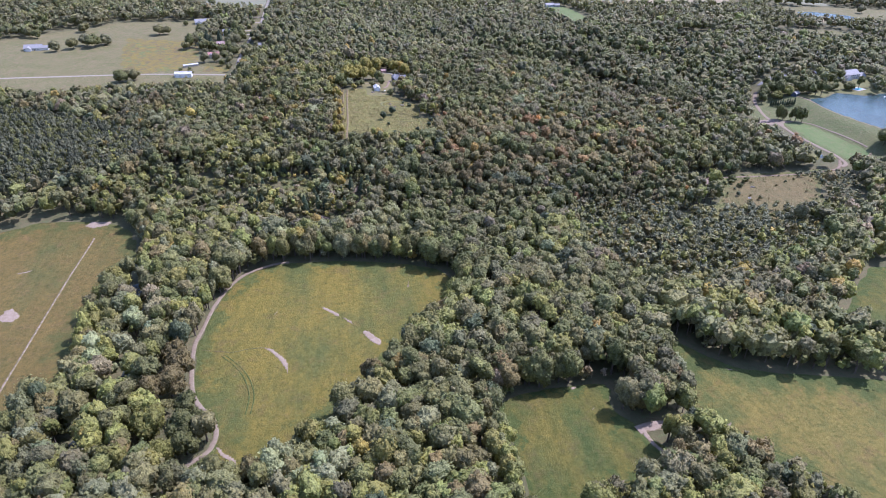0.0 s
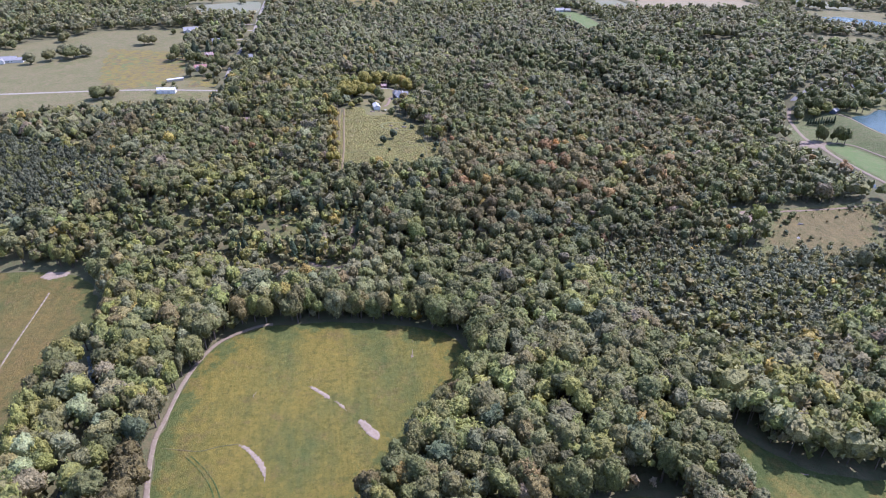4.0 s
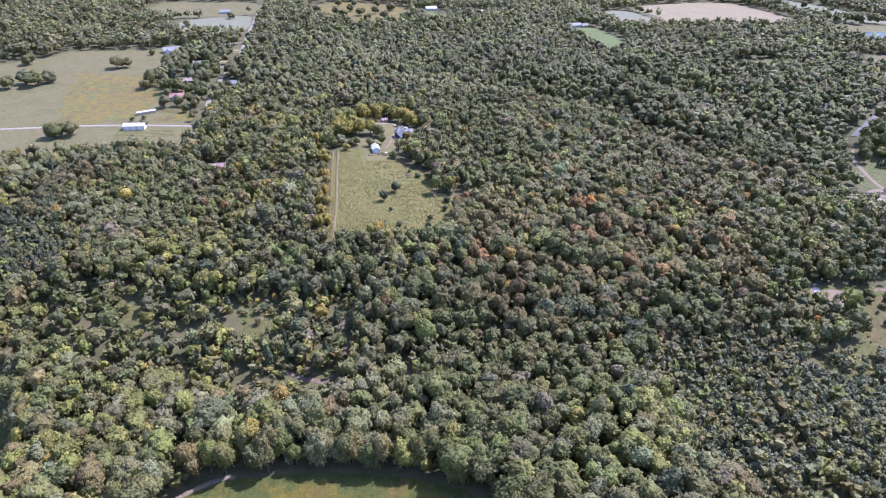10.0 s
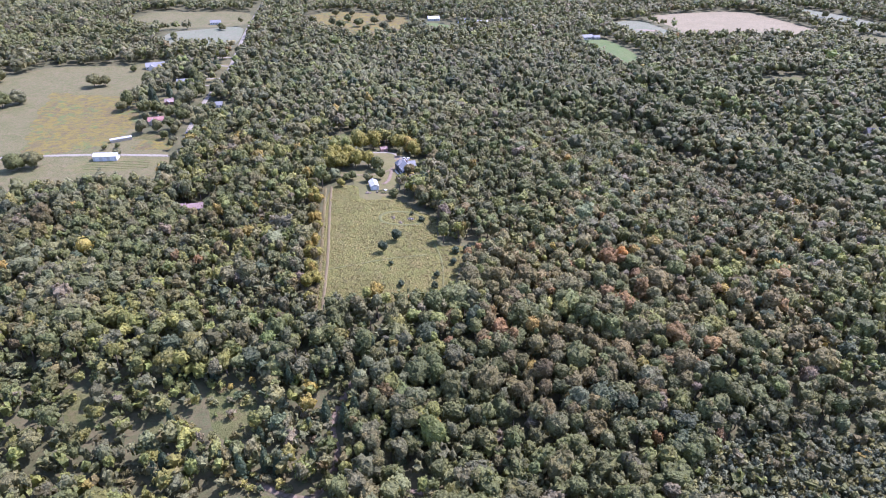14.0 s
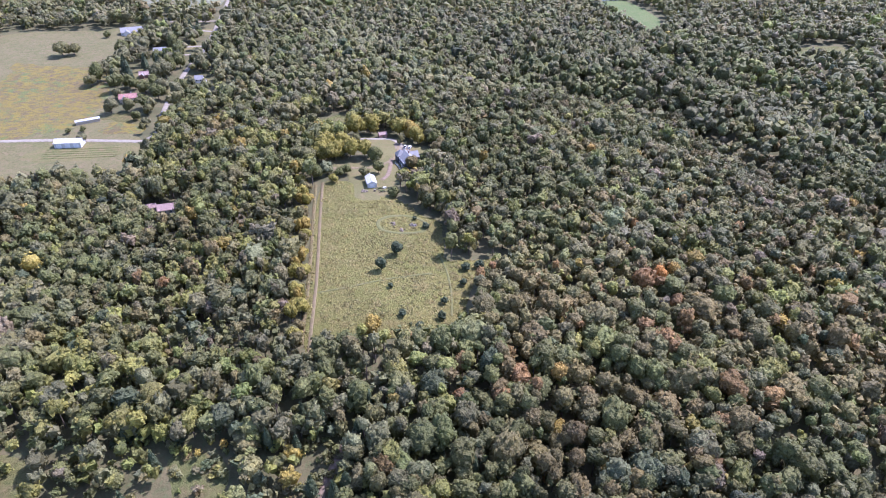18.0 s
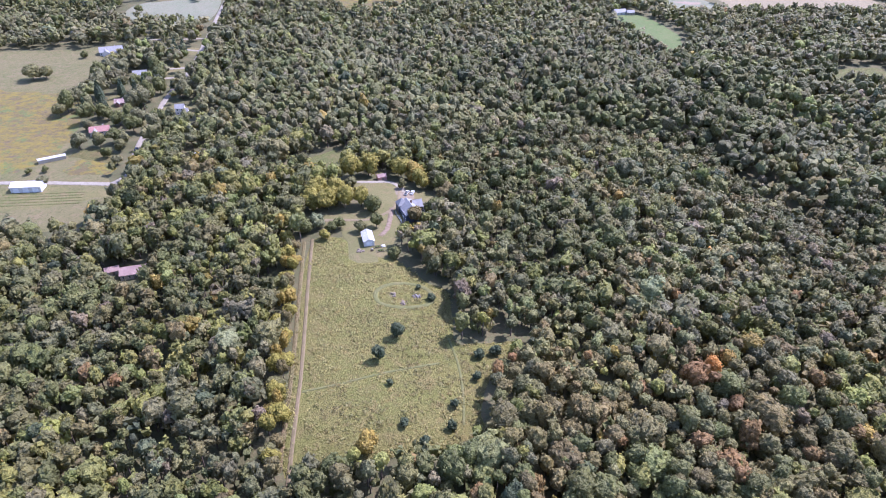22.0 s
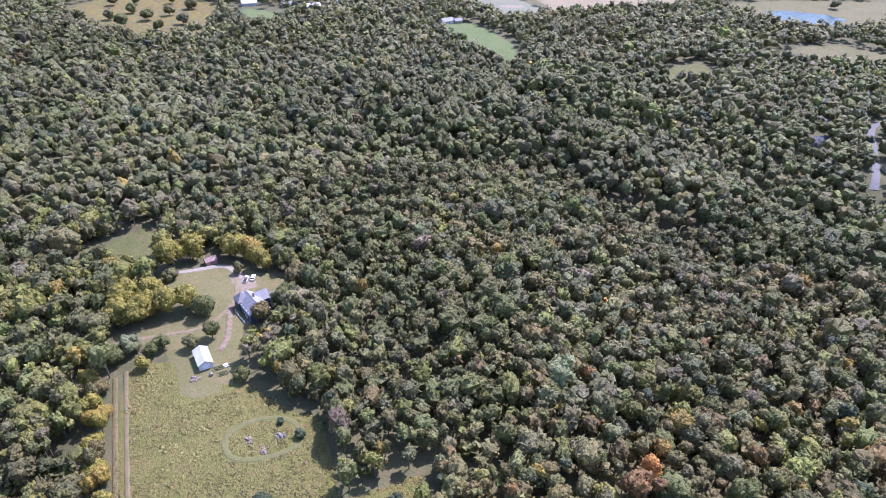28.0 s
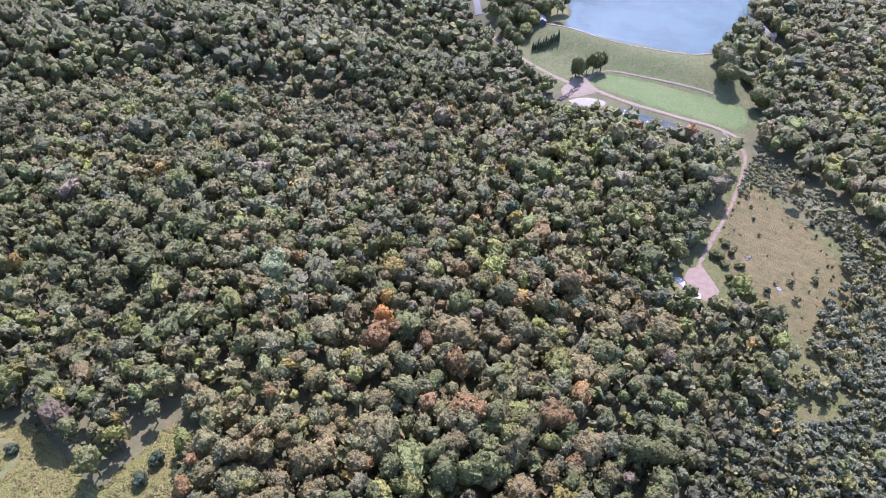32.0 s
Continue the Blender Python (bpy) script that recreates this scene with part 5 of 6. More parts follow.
def build_tree(i, name, x, y, h, r, tint, label, cat, kind):
    v, f = CEDARS[i % 5] if kind == "cedar" else BIG_SHAPES[i % 6]
    q = tuple(round(c, 2) for c in tint)
    key = (kind, i % (5 if kind == "cedar" else 6), q)
    if key not in CROWNS:
        CROWNS[key] = quad_mesh("crown", v, f, LEAF, np.repeat([np.array(tint)], len(v), 0), True)
    half = h * 0.5 if kind == "cedar" else h * 0.48 if "alone" in label else min(max(r * (1.1 + 0.1 * (i * 5 % 4)), h * 0.41), h * 0.5)
    ob = base(name, x, y, (i * 47) % 360, label or tree_colour(tint) + " broadleaf tree on the edge of the woods", cat, "" if label else "trees of the wood's edge")
    crown = new("crown", CROWNS[key])
    crown.parent = ob
    crown.matrix_local = Matrix.LocRotScale((0, 0, h - half), None, (r, r, half))
    bm = bmesh.new()
    t0 = max(0.06, h * 0.024)
    bmesh.ops.create_cone(bm, cap_ends=False, segments=7, radius1=t0, radius2=t0 * 0.45, depth=h * 0.7 + 0.3, matrix=Matrix.Translation((0, 0, h * 0.35 - 0.15)))
    if h > 4:
        for j in range(3):
            a = 2.1 * j + i
            tilt = Matrix.Translation((0, 0, h * (0.34 + 0.06 * j))) @ Matrix.Rotation(a, 4, "Z") @ Matrix.Rotation(radians(48), 4, "Y")
            bmesh.ops.create_cone(bm, cap_ends=False, segments=5, radius1=t0 * 0.5, radius2=t0 * 0.15, depth=r * 0.9, matrix=tilt @ Matrix.Translation((0, 0, r * 0.45)))
    part("trunk", bm, BARK, ob)
    return ob


for i, s in enumerate(SINGLE):
    build_tree(i, *s)

# tussocks of the rough meadow
tufts = [tuft_shape(4, rng) for _ in range(6)]
x, y = scatter(-2, 66, 318, 412, 0.8, 1.3)
meadow = smooth_line([(3, 411), (13, 413), (22, 404), (30, 399), (39, 386), (46, 379), (43.5, 359), (50, 357), (64, 357), (54, 347), (46, 333), (46, 326), (36, 322), (27, 321), (17, 321), (7, 321), (-1, 322), (0, 368)], True)
k = inside(x, y, meadow) & (np.abs(np.hypot((x - 31.4) / 8.6, (y - 379) / 5.9) - 1) > 0.14) & (np.abs(x - 2.3) > 1.3) & (rng.random(len(x)) < 0.85) & ~((y > 396) & (x > 14))
x, y = x[k], y[k]
clump = field_noise(x, y, 0.35, 8.8)
t = np.array((0.255, 0.222, 0.075)) * (rng.uniform(0.85, 1.15, len(x)) * (1 + 0.45 * field_noise(x, y, 0.09, 5.5) + 0.35 * clump))[:, None] * rng.uniform(0.93, 1.07, (len(x), 3))
mass("tussocks", tufts, x, y, rng.uniform(0.28, 0.62, len(x)) * (1 + 0.9 * clump), rng.uniform(0.15, 0.42, len(x)) * (1 + 1.1 * clump), t, "tufts of tall pale grass and weeds", "grass", 0.03, 1.0, BLADES)

# from plan units to metres
for me in {o.data for o in scene.objects if o.type == "MESH"}:
    me.transform(Matrix.Scale(PLAN, 4))
for o in scene.objects:
    if o.type in ("MESH", "EMPTY"):
        o.location *= PLAN


# ---- buildings, in metres ----
def site(name, x, y, rot, label, category, group="", dz=0.0):
    """A thing's base at a place of the plan."""
    ob = new(name)
    ob.matrix_world = pose(x * PLAN, y * PLAN, gz(x, y) * PLAN + dz, 0, 0, rot)
    return tagged(ob, label, category, group)


def prism_bm(profile, y0, y1):
    """A closed profile in x, z drawn out along y."""
    bm = bmesh.new()
    a = [bm.verts.new((x, y0, z)) for x, z in profile]
    b = [bm.verts.new((x, y1, z)) for x, z in profile]
    n = len(profile)
    bm.faces.new(a)
    bm.faces.new(b[::-1])
    for i in range(n):
        bm.faces.new((a[i], b[i], b[(i + 1) % n], a[(i + 1) % n]))
    bmesh.ops.recalc_face_normals(bm, faces=bm.faces[:])
    return bm


def window(parent, x, y, z, w, h, along):
    """A framed window standing proud of a wall; along: 'x' or 'y' is the wall's run."""
    t = 0.09
    if along == "y":
        frame_ob = part("window", box_bm(x - t, x + t, y - w / 2 - 0.1, y + w / 2 + 0.1, z - 0.1, z + h + 0.1, 0.02), TRIM, parent, "white framed window")
        part("pane", box_bm(x - t - 0.02, x + t + 0.02, y - w / 2, y + w / 2, z, z + h), DARKGLASS, frame_ob)
    else:
        frame_ob = part("window", box_bm(x - w / 2 - 0.1, x + w / 2 + 0.1, y - t, y + t, z - 0.1, z + h + 0.1, 0.02), TRIM, parent, "white framed window")
        part("pane", box_bm(x - w / 2, x + w / 2, y - t - 0.02, y + t + 0.02, z, z + h), DARKGLASS, frame_ob)


def block(parent, cx, cy, w, l, hw, hr, wall, roof, along="y", windows=True, over=0.35):
    """A gabled block of a building with its walls, roof slabs, ridge cap and windows."""
    bms = prism_bm([(-w / 2, -0.6), (w / 2, -0.6), (w / 2, hw), (0, hw + hr), (-w / 2, hw)], -l / 2, l / 2)
    turn = Matrix.Translation((cx, cy, 0)) @ (Matrix.Rotation(radians(90), 4, "Z") if along == "x" else Matrix.Identity(4))
    bms.transform(turn)
    part("wall", bms, wall, parent)
    k = hr / (w / 2)
    e = w / 2 + over
    for s in (-1, 1):
        b = prism_bm([(0, hw + hr + 0.03), (s * e, hw - k * over + 0.03), (s * e, hw - k * over + 0.17), (0, hw + hr + 0.17)], -l / 2 - over, l / 2 + over)
        b.transform(turn)
        part("roof", b, roof, parent)
    b = prism_bm([(-0.18, hw + hr + 0.1), (0.18, hw + hr + 0.1), (0, hw + hr + 0.24)], -l / 2 - over, l / 2 + over)
    b.transform(turn)
    part("ridge_cap", b, roof, parent)
    if windows:
        for s in (-1, 1):
            n = max(2, int(l / 2.6))
            for i in range(n):
                d = (i + 0.5) / n * l - l / 2
                for z in ((1.0, 3.6) if hw > 4.2 else (1.0,)):
                    if along == "y":
                        window(parent, cx + s * w / 2, cy + d, z, 0.9, 1.2, "y")
                    else:
                        window(parent, cx + d, cy + s * w / 2, z, 0.9, 1.2, "x")
            if along == "y":
                window(parent, cx + w * 0.22, cy + s * l / 2, 1.0, 0.9, 1.2, "x")
            else:
                window(parent, cx + s * l / 2, cy + w * 0.22, 1.0, 0.9, 1.2, "y")


def door(parent, x, y, w, h, along, mat=TRIM, name="door"):
    if along == "y":
        d = part(name, box_bm(x - 0.08, x + 0.08, y - w / 2, y + w / 2, 0.05, h, 0.02), mat, parent)
        part("handle", box_bm(x - 0.14, x + 0.14, y + w * 0.36, y + w * 0.42, 0.95, 1.05), BLACKTANK, d)
    else:
        d = part(name, box_bm(x - w / 2, x + w / 2, y - 0.08, y + 0.08, 0.05, h, 0.02), mat, parent)
        part("handle", box_bm(x + w * 0.36, x + w * 0.42, y - 0.14, y + 0.14, 0.95, 1.05), BLACKTANK, d)


def chimney(parent, x, y, top):
    c = part("chimney", box_bm(x - 0.35, x + 0.35, y - 0.35, y + 0.35, 0.5, top, 0.03), BRICK_WALL, parent, "brick chimney")
    part("cap", box_bm(x - 0.43, x + 0.43, y - 0.43, y + 0.43, top, top + 0.12, 0.02), CONCRETE, c)


# the farmhouse, barn and shed of the clearing
house = site("farmhouse", 38.3, 426.4, 14, "dark-sided farmhouse with pale grey shingle roofs beside the lawn", "house")
block(house, 0, 0, 9.0, 13.0, 4.4, 3.4, NAVY_WALL, PALE_ROOF)
block(house, 2.8, 4.6, 6.6, 10.5, 4.0, 2.6, NAVY_WALL, PALE_ROOF, "x")
block(house, 11.2, 2.6, 6.0, 6.6, 2.8, 2.0, WHITE_WALL, PALE_ROOF, "x")
door(house, -4.5, -1.4, 1.0, 2.05, "y")
chimney(house, 1.2, 1.8, 9.0)
tower_bm = bmesh.new()
bmesh.ops.create_cone(tower_bm, cap_ends=True, segments=4, radius1=4.2, radius2=0.02, depth=3.4, matrix=Matrix.Translation((-2.6, 6.0, 7.0)) @ Matrix.Rotation(radians(45), 4, "Z"))
part("turret_roof", tower_bm, PALE_ROOF, house, "pointed pyramid roof")
part("turret_wall", box_bm(-5.2, 0.0, 3.4, 8.6, -0.5, 5.4, 0.02), NAVY_WALL, house)
panel_bm = box_bm(-0.9, 0.9, -0.55, 0.55, 0, 0.12, 0.02)
panel_bm.transform(Matrix.Translation((5.2, 6.2, 6.0)) @ Matrix.Rotation(radians(-38), 4, "X"))
part("solar_panel", panel_bm, DARKGLASS, house, "dark solar panel")
porch = part("porch_deck", box_bm(-7.2, -4.56, -6.2, 4.0, -0.4, 0.5, 0.03), TIMBER, house, "weathered timber porch")
for i in range(6):
    part("porch_post", box_bm(-7.15, -7.0, -6.1 + i * 1.9, -5.95 + i * 1.9, 0.5, 2.7), TRIM, house)
part("porch_rail", box_bm(-7.14, -7.04, -6.1, 3.6, 1.35, 1.43), TRIM, house)

barn = site("barn", 22.2, 409.6, 6, "white metal barn with a bright ribbed roof on the lawn", "barn")
block(barn, 0, 0, 5.2, 9.6, 2.8, 1.4, WHITE_WALL, WHITE_ROOF, "y", False, 0.35)
door(barn, 0, -4.84, 2.8, 2.6, "x", TRIM, "barn_door")
door(barn, 2.63, 1.4, 1.0, 2.05, "y", TRIM)
for d in (-3.2, 0.0, 3.2):
    window(barn, -2.6, d, 1.1, 0.9, 0.8, "y")
shed = site("garden_shed", 30.0, 458.4, 12, "small faded red shed with a pale roof beside the gravel drive", "shed")
block(shed, 0, 0, 4.0, 5.4, 2.3, 1.2, PINK_WALL, PINK_ROOF, "x", False, 0.25)
door(shed, 0.2, -2.02, 1.4, 2.0, "x", TIMBER)

# the roadside houses of the west
pole = site("pole_barn", -108.5, 471.6, -2, "long white metal pole barn beside the gravel lane", "barn")
block(pole, 0, 0, 8.0, 17.0, 3.6, 1.6, WHITE_WALL, WHITE_ROOF, "x", False, 0.3)
for i in range(3):
    door(pole, -5.4 + i * 5.4, -4.04, 3.2, 3.0, "x", TRIM, "barn_door")
hoop = site("long_shed", -108.2, 496.8, 24, "narrow long white metal shed in the weedy field", "shed")
block(hoop, 0, 0, 3.2, 16.0, 2.3, 0.7, TAN_WALL, WHITE_ROOF, "x", False, 0.2)
for name, x, y, rot, w, l, hw, hr, wall, roof, label in [
        ("cottage", -96, 524, 12, 9.28, 12.5, 2.7, 2.16, TAN_WALL, RED_ROOF, "low house with a patched red metal roof among trees"),
        ("cottage", -95, 558, 4, 6.67, 8.99, 2.7, 2.03, BRICK_WALL, PINK_ROOF, "small house with a dull red roof among pines"),
        ("white_house", -63.5, 543, 2, 6.67, 6.09, 5, 2.29, WHITE_WALL, PALE_ROOF, "white two-storey house with a low wing near the road"),
        ("white_house", -95, 598, 8, 8.12, 10.7, 4.6, 2.43, WHITE_WALL, GREY_ROOF, "white house with a grey-blue shingle roof"),
        ("ranch_house", -124, 649, 14, 11.6, 19.6, 3, 3.24, WHITE_WALL, GREY_ROOF, "large grey-roofed house at the edge of a pasture"),
        ("ranch_house", -236, 556, 8, 11.6, 18.8, 3, 2.97, WHITE_WALL, PALE_ROOF, "pale-roofed ranch house with a white drive in dry pasture"),
        ("cabin", -53.5, 406.5, 8, 7.25, 11, 2.7, 2.03, TAN_WALL, PINK_ROOF, "cabin with a pinkish red metal roof hidden in the woods"),
        ("outbuilding", -60.5, 408.5, 16, 4.35, 6.09, 2.2, 1.35, TAN_WALL, PINK_ROOF, "small outbuilding with a pinkish roof in the woods"),
        ("outbuilding", -49, 493, 30, 3.48, 4.35, 2.2, 1.08, WHITE_WALL, WHITE_ROOF, "tiny white shed showing between tree crowns"),
        ("lake_house", 370, 424, 10, 13, 24.6, 5.2, 3.78, WHITE_WALL, GREY_ROOF, "large white lake house with grey roofs"),
        ("lake_house", 351, 431, 20, 9.42, 13, 3.2, 2.7, BRICK_WALL, GREY_ROOF, "lake house with a grey shingle roof"),
        ("lake_house", 318, 424, -30, 9.42, 14.5, 3.2, 2.7, TAN_WALL, GREY_ROOF, "suburban house with a grey roof beside the street"),
        ("lake_house", 334, 477, 10, 9.42, 13, 3.2, 2.7, WHITE_WALL, PALE_ROOF, "suburban house among tall trees"),
        ("lake_house", 312, 459, -20, 9.42, 13.8, 3.2, 2.7, TAN_WALL, DARK_ROOF, "dark-roofed house in the woods above the lake"),
        ("lake_house", 386, 491, 15, 10.2, 15.9, 3.2, 2.7, WHITE_WALL, PALE_ROOF, "pale-roofed house among trees"),
        ("lake_house", 361, 297, 28, 8.7, 12.3, 3.4, 2.7, TAN_WALL, BROWN_ROOF, "house with a grey-brown roof on the wooded lake shore"),
        ("boat_house", 304.5, 388, 30, 5.22, 7.83, 2.3, 1.35, NAVY_WALL, GREY_ROOF, "blue-grey roofed boat house by the shore"),
        ("far_house", -106, 815, 5, 8.7, 14.5, 3, 2.7, WHITE_WALL, GREY_ROOF, "far white house in an open field"),
        ("far_house", 230, 714, 8, 8.7, 14.5, 3, 2.7, WHITE_WALL, PALE_ROOF, "far white farm building above a green field"),
        ("far_house", 238, 712, 0, 5.8, 8.7, 3, 2.03, TAN_WALL, PALE_ROOF, "far shed above a green field"),
        ("far_house", 105, 815, 0, 10.2, 17.4, 3.2, 2.7, WHITE_WALL, WHITE_ROOF, "far white building among trees"),
        ("far_house", 132, 800, 6, 8.7, 14.5, 3, 2.7, WHITE_WALL, PALE_ROOF, "far house along a village street"),
        ("far_house", 150, 790, -4, 8.7, 15.9, 3, 2.7, WHITE_WALL, WHITE_ROOF, "far white-roofed house along a village street"),
        ("far_house", 176, 800, 3, 8.7, 14.5, 3, 2.7, TAN_WALL, PALE_ROOF, "far house along a village street")]:
    h_ob = site(name, x, y, rot, label, "house")
    block(h_ob, 0, 0, w, l, hw, hr, wall, roof, "x", hw > 2.4)
    door(h_ob, l * 0.08, -w / 2, 1.0, 2.05, "x", TIMBER)
    if name in ("white_house", "lake_house", "ranch_house"):
        block(h_ob, l * 0.62, -w * 0.16, w * 0.72, l * 0.5, min(hw, 2.8), hr * 0.65, wall, roof, "x", False)
    if name in ("lake_house", "cottage", "ranch_house"):
        block(h_ob, -l * 0.22, -w * 0.34, l * 0.3, w * 0.9, min(hw, 2.8), hr * 0.7, wall, PALE_ROOF if name == "cottage" else roof, "y", False)
        chimney(h_ob, l * 0.2, 0.6, hw + hr + 0.7)


# vehicles
def car(x, y, rot, paint, label, truck=False):
    ob = site("pickup_truck" if truck else "car", x, y, rot, label, "car", "", 0.28)
    L = 5.2 if truck else 4.5
    prof = [(-L / 2, 0.35), (L / 2, 0.35), (L / 2, 0.85), (L / 2 - 0.15, 0.98), (-L / 2 + 0.1, 0.98), (-L / 2, 0.8)]
    b = prism_bm(prof, -0.9, 0.9)
    bmesh.ops.bevel(b, geom=b.edges[:], offset=0.05, segments=2, affect="EDGES")
    part("body", b, paint, ob)
    c0, c1 = (-0.1, 1.5) if truck else (-1.7, 1.0)
    b = prism_bm([(c0, 0.96), (c1 + 0.5, 0.96), (c1, 1.5), (c0 + 0.35, 1.5)], -0.78, 0.78)
    cab = part("cabin", b, DARKGLASS, ob, "dark glass cabin")
    part("roof", box_bm(c0 + 0.3, c1 + 0.04, -0.74, 0.74, 1.49, 1.56, 0.02), paint, cab)
    if truck:
        part("bed", box_bm(-L / 2 + 0.15, c0 - 0.15, -0.75, 0.75, 0.97, 1.0), TYRE, ob)
    for sx in (-1, 1):
        for sy in (-1, 1):
            w = bmesh.new()
            bmesh.ops.create_cone(w, cap_ends=True, segments=16, radius1=0.36, radius2=0.36, depth=0.24, matrix=Matrix.Translation((sx * L * 0.31, sy * 0.84, 0.36)) @ Matrix.Rotation(radians(90), 4, "X"))
            wheel = part("wheel", w, TYRE, ob)
            r = bmesh.new()
            bmesh.ops.create_cone(r, cap_ends=True, segments=12, radius1=0.2, radius2=0.2, depth=0.26, matrix=Matrix.Translation((sx * L * 0.31, sy * 0.84, 0.36)) @ Matrix.Rotation(radians(90), 4, "X"))
            part("rim", r, CONCRETE, wheel)


car(38.7, 443.6, 64, WHITE_WALL, "white pickup truck parked on the gravel yard", True)
car(40.9, 443.9, 66, WHITE_WALL, "white car parked on the gravel yard")
car(-75.4, 503, 95, NAVY_WALL, "dark blue car parked on a gravel drive")
car(-87, 597.2, 10, WHITE_WALL, "white car on a driveway beside a house")
car(-114.5, 657.5, 10, BLACKTANK, "dark car outside a large house")
car(-110.5, 659, 16, WHITE_WALL, "white van outside a large house")
car(330, 446.2, 38, BLACKTANK, "dark car parked on a suburban street")

# things on the lawn and in the meadow
table = site("picnic_table", 27.2, 406.0, 20, "pale white table on the grass near the barn", "table")
part("tabletop", box_bm(-0.9, 0.9, -0.5, 0.5, 0.7, 0.78, 0.02), TRIM, table)
for s in (-1, 1):
    part("bench", box_bm(-0.9, 0.9, s * 0.85 - 0.14, s * 0.85 + 0.14, 0.42, 0.48, 0.01), TRIM, table)
    part("leg", box_bm(s * 0.65 - 0.05, s * 0.65 + 0.05, -0.9, 0.9, 0.0, 0.44), TRIM, table)
    part("strut", box_bm(s * 0.65 - 0.05, s * 0.65 + 0.05, -0.08, 0.08, 0.4, 0.72), TRIM, table)
cart = site("hay_bale", 23.3, 403.6, 100, "dark round bale lying on the lawn", "bale")
b = bmesh.new()
bmesh.ops.create_cone(b, cap_ends=True, segments=20, radius1=0.62, radius2=0.62, depth=1.2, matrix=Matrix.Translation((0, 0, 0.62)) @ Matrix.Rotation(radians(90), 4, "Y"))
bmesh.ops.bevel(b, geom=b.edges[:], offset=0.06, segments=2, affect="EDGES")
part("bale", b, TIMBER, cart)
part("net_wrap", tube_bm(0, 0, -0.5, 0.5, 0.635, 0.635, 20, Matrix.Translation((0, 0, 0.62)) @ Matrix.Rotation(radians(90), 4, "Y")), STONE, cart)


def heap(name, x, y, r, h, mat, label, category):
    """A low rough heap of separate lumps."""
    ob = site(name, x, y, 0, label, category, "", 0.1)
    rr = random.Random(int(x * 7 + y))
    for i in range(11):
        a, d = rr.uniform(0, 6.28), r * math.sqrt(rr.random()) * 0.85
        b = bmesh.new()
        bmesh.ops.create_icosphere(b, subdivisions=2, radius=1)
        for v in b.verts:
            v.co *= 1 + 0.3 * noise.noise(v.co * 1.7 + Vector((i, x, y)))
        s = rr.uniform(0.25, 0.5) * r * 0.8
        b.transform(Matrix.LocRotScale((math.cos(a) * d, math.sin(a) * d, h * 0.3 * (1 - d / r)), Euler((rr.random(), rr.random(), a)), (s, s * 0.8, min(s * 0.6, h))))
        part("lump", b, mat, ob)


heap("stone_pile", 35.2, 378.2, 1.9, 0.84, STONE, "heap of pale stones and brush in the mown ring", "stones")
heap("brush_pile", 28.2, 379.2, 2, 0.6, TIMBER, "low brown brush pile on the mown ring", "brush pile")
heap("brush_pile", 31.0, 375.0, 2, 0.66, TIMBER, "low brown brush pile on the mown ring", "brush pile")
heap("rubble_pile", 200, 266, 1.8, 0.84, STONE, "small pile of pale rubble in the dry field", "stones")
heap("rubble_pile", 192, 255, 1.3, 0.6, CONCRETE, "small pale boulder heap in the dry field", "stones")
heap("flower_bed", 19.5, 404.0, 2.5, 0.6, TIMBER, "weedy bed with brown stems beside the barn", "garden")
for x, y in ((25.2, 405.6), (26.0, 403.2)):
    bed = site("vegetable_bed", x, y, 8, "raised vegetable bed full of green growth near the barn", "garden")
    for s in (-1, 1):
        part("board", box_bm(-1.9, 1.9, s * 1.0 - 0.05, s * 1.0 + 0.05, 0.0, 0.42), TIMBER, bed)
        part("end_board", box_bm(s * 1.9 - 0.05, s * 1.9 + 0.05, -0.95, 0.95, 0.0, 0.42), TIMBER, bed)
    v, f = SHRUBS[2]
    me = quad_mesh("plants", v * (1.7, 0.85, 0.4) + (0, 0, 0.5), f, LEAF, np.repeat([(0.16, 0.2, 0.06)], len(v), 0))
    ob = new("plants", me)
    ob.parent = bed

# the clay pad's slabs and the dam's ditch, dock, boat and pool
for x, y, w, l, rot in ((176.5, 279.5, 3.2, 7.0, 65), (174.2, 274.4, 2.6, 3.6, 20), (178, 283.4, 1.6, 2.2, 10)):
    slab = site("concrete_slab", x, y, rot, "pale concrete slab lying on the clay pad", "slab", "", 0.15)
    part("slab", box_bm(-l / 2, l / 2, -w / 2, w / 2, 0, 0.28, 0.03), CONCRETE, slab)
    part("broken_corner", box_bm(l / 2 + 0.1, l / 2 + 0.7, -w / 4, w / 4, -0.02, 0.2, 0.05), CONCRETE, slab)
riprap = site("riprap", 258, 351, 0, "heap of grey-purple riprap stones lining the spillway", "stones", "", 0.1)
rr = random.Random(5)
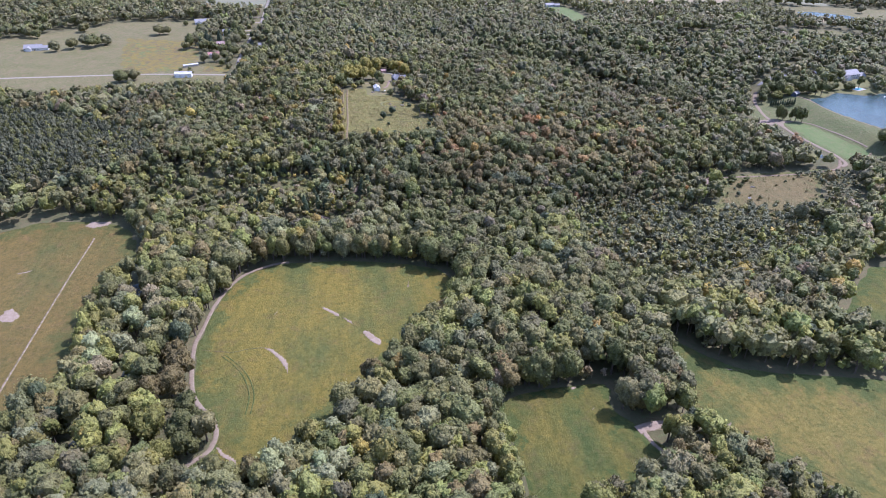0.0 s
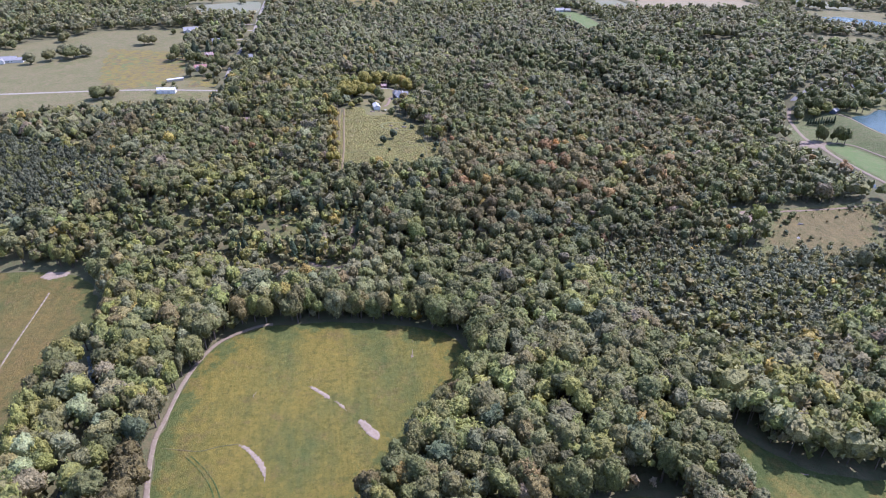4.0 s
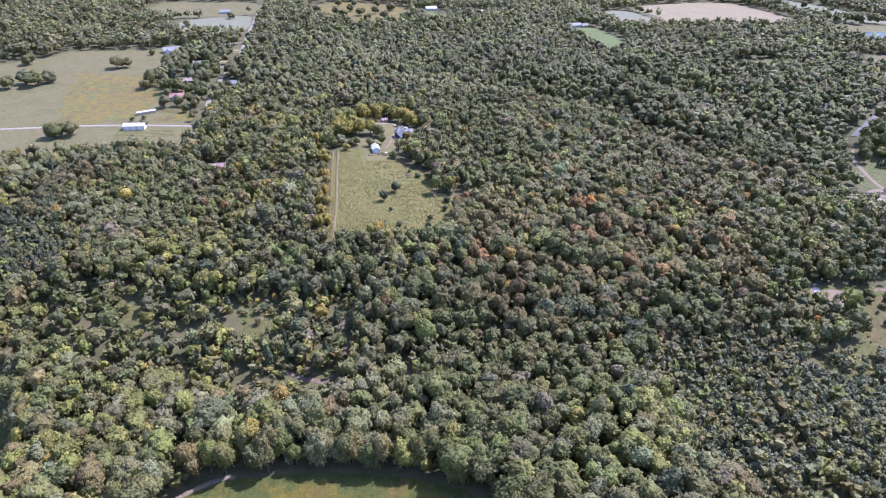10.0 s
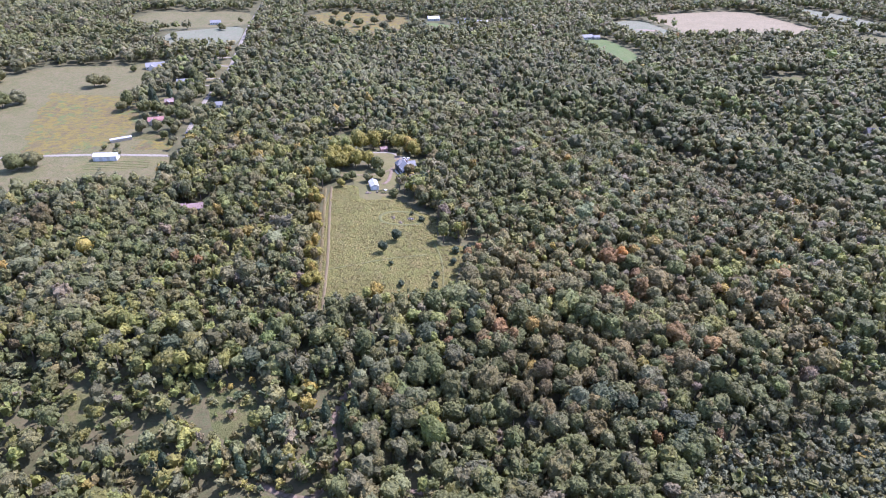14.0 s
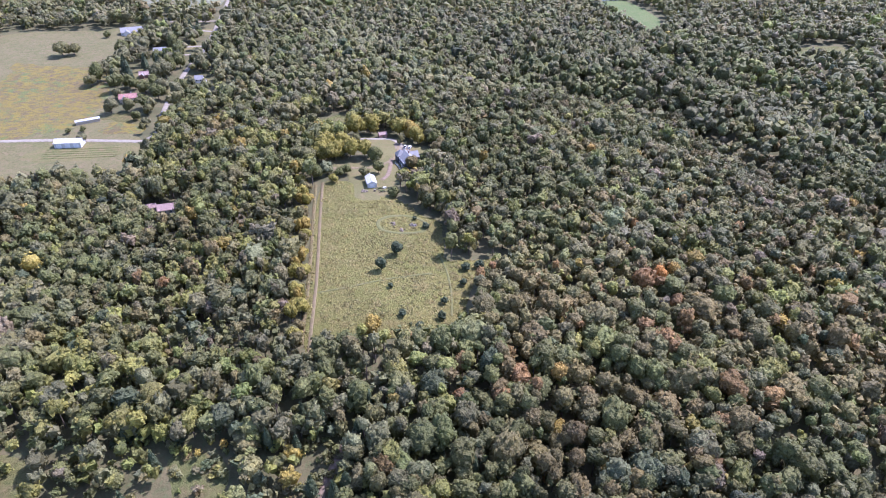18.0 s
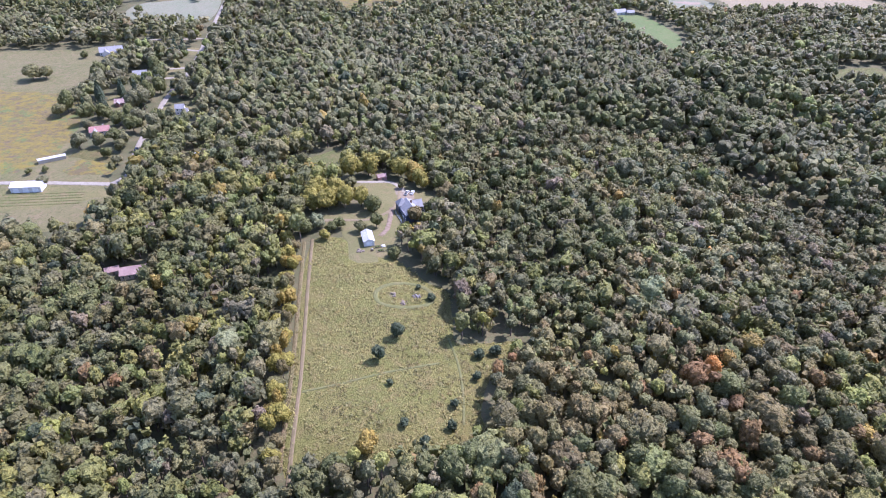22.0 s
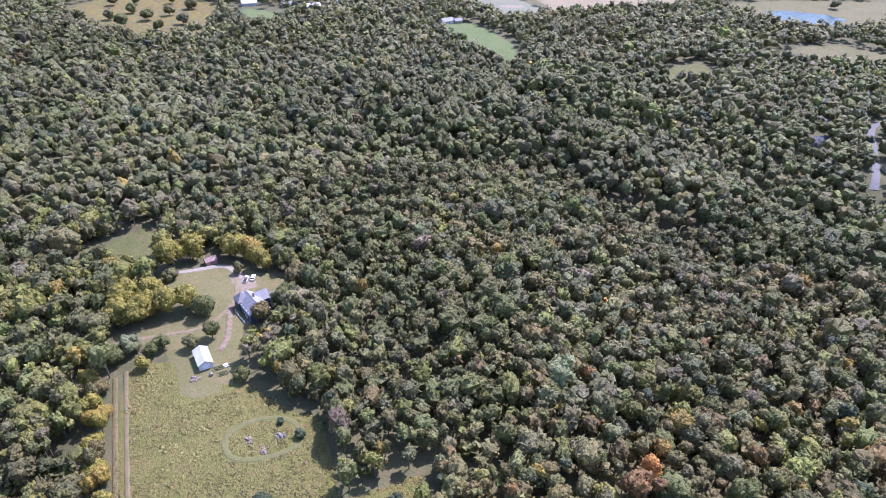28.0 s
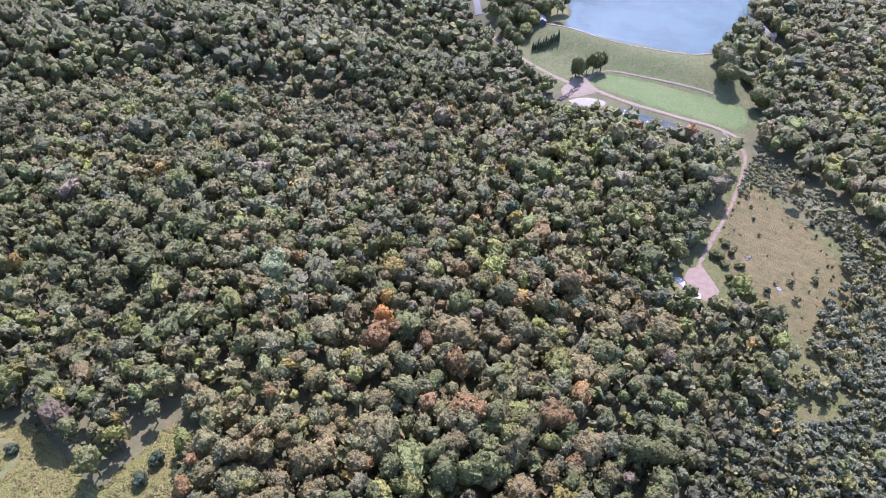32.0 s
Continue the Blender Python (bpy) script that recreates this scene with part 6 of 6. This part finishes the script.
for i in range(110):
    u = rr.random()
    b = bmesh.new()
    bmesh.ops.create_icosphere(b, subdivisions=1, radius=1)
    s = rr.uniform(0.35, 0.9)
    b.transform(Matrix.LocRotScale((-12 + 24 * u, 3.0 - 6.0 * u + 3.7 * u * u + rr.uniform(-1.6, 1.6), 0.1), Euler((rr.random() * 3, rr.random() * 3, 0)), (s, s * 0.8, s * 0.6)))
    part("stone", b, RIPRAP, riprap)
dock = tagged(new("dock"), "narrow timber dock reaching into the lake", "dock")
dock.matrix_world = pose(352 * PLAN, 309 * PLAN, -5.6 * PLAN, 0, 0, 142)
for i in range(16):
    part("plank", box_bm(i * 0.55, i * 0.55 + 0.5, -0.8, 0.8, 0.3, 0.36), TIMBER, dock)
for i in range(5):
    for s in (-1, 1):
        part("post", tube_bm(i * 2.0 + 0.3, s * 0.85, -1.2, 0.7, 0.09, 0.09), TIMBER, dock)
for s in (-1, 1):
    part("beam", box_bm(0, 8.7, s * 0.6 - 0.06, s * 0.6 + 0.06, 0.16, 0.3), TIMBER, dock)
boat = tagged(new("boat"), "small white boat moored by the lake shore", "boat")
boat.matrix_world = pose(363 * PLAN, 376.5 * PLAN, -5.85 * PLAN, 0, 0, 30)
b = bmesh.new()
ringv = []
for z, k in ((0.0, 0.55), (0.5, 1.0), (0.55, 0.9), (0.2, 0.75)):
    ringv.append([b.verts.new((k * 2.2 * math.cos(a), k * 0.8 * math.sin(a) * (1 - 0.45 * max(0, math.cos(a)) ** 2), z)) for a in [j * math.pi / 8 for j in range(16)]])
for p, q in zip(ringv, ringv[1:]):
    for j in range(16):
        b.faces.new((p[j], p[(j + 1) % 16], q[(j + 1) % 16], q[j]))
b.faces.new(ringv[0][::-1])
b.faces.new(ringv[3])
part("hull", b, TRIM, boat)
for x in (-0.8, 0.5):
    part("bench", box_bm(x - 0.15, x + 0.15, -0.6, 0.6, 0.38, 0.44), TIMBER, boat)
pool = site("swimming_pool", 358, 396, 20, "turquoise swimming pool with a pale paved surround", "pool", "", 0.15)
part("surround", box_bm(-7, 7, -5, 5, 0, 0.2, 0.03), CONCRETE, pool)
part("water", box_bm(-5, 5, -2.8, 2.8, 0.05, 0.235), mat_water("pool_water", (0.10, 0.50, 0.55)), pool, "turquoise pool water")
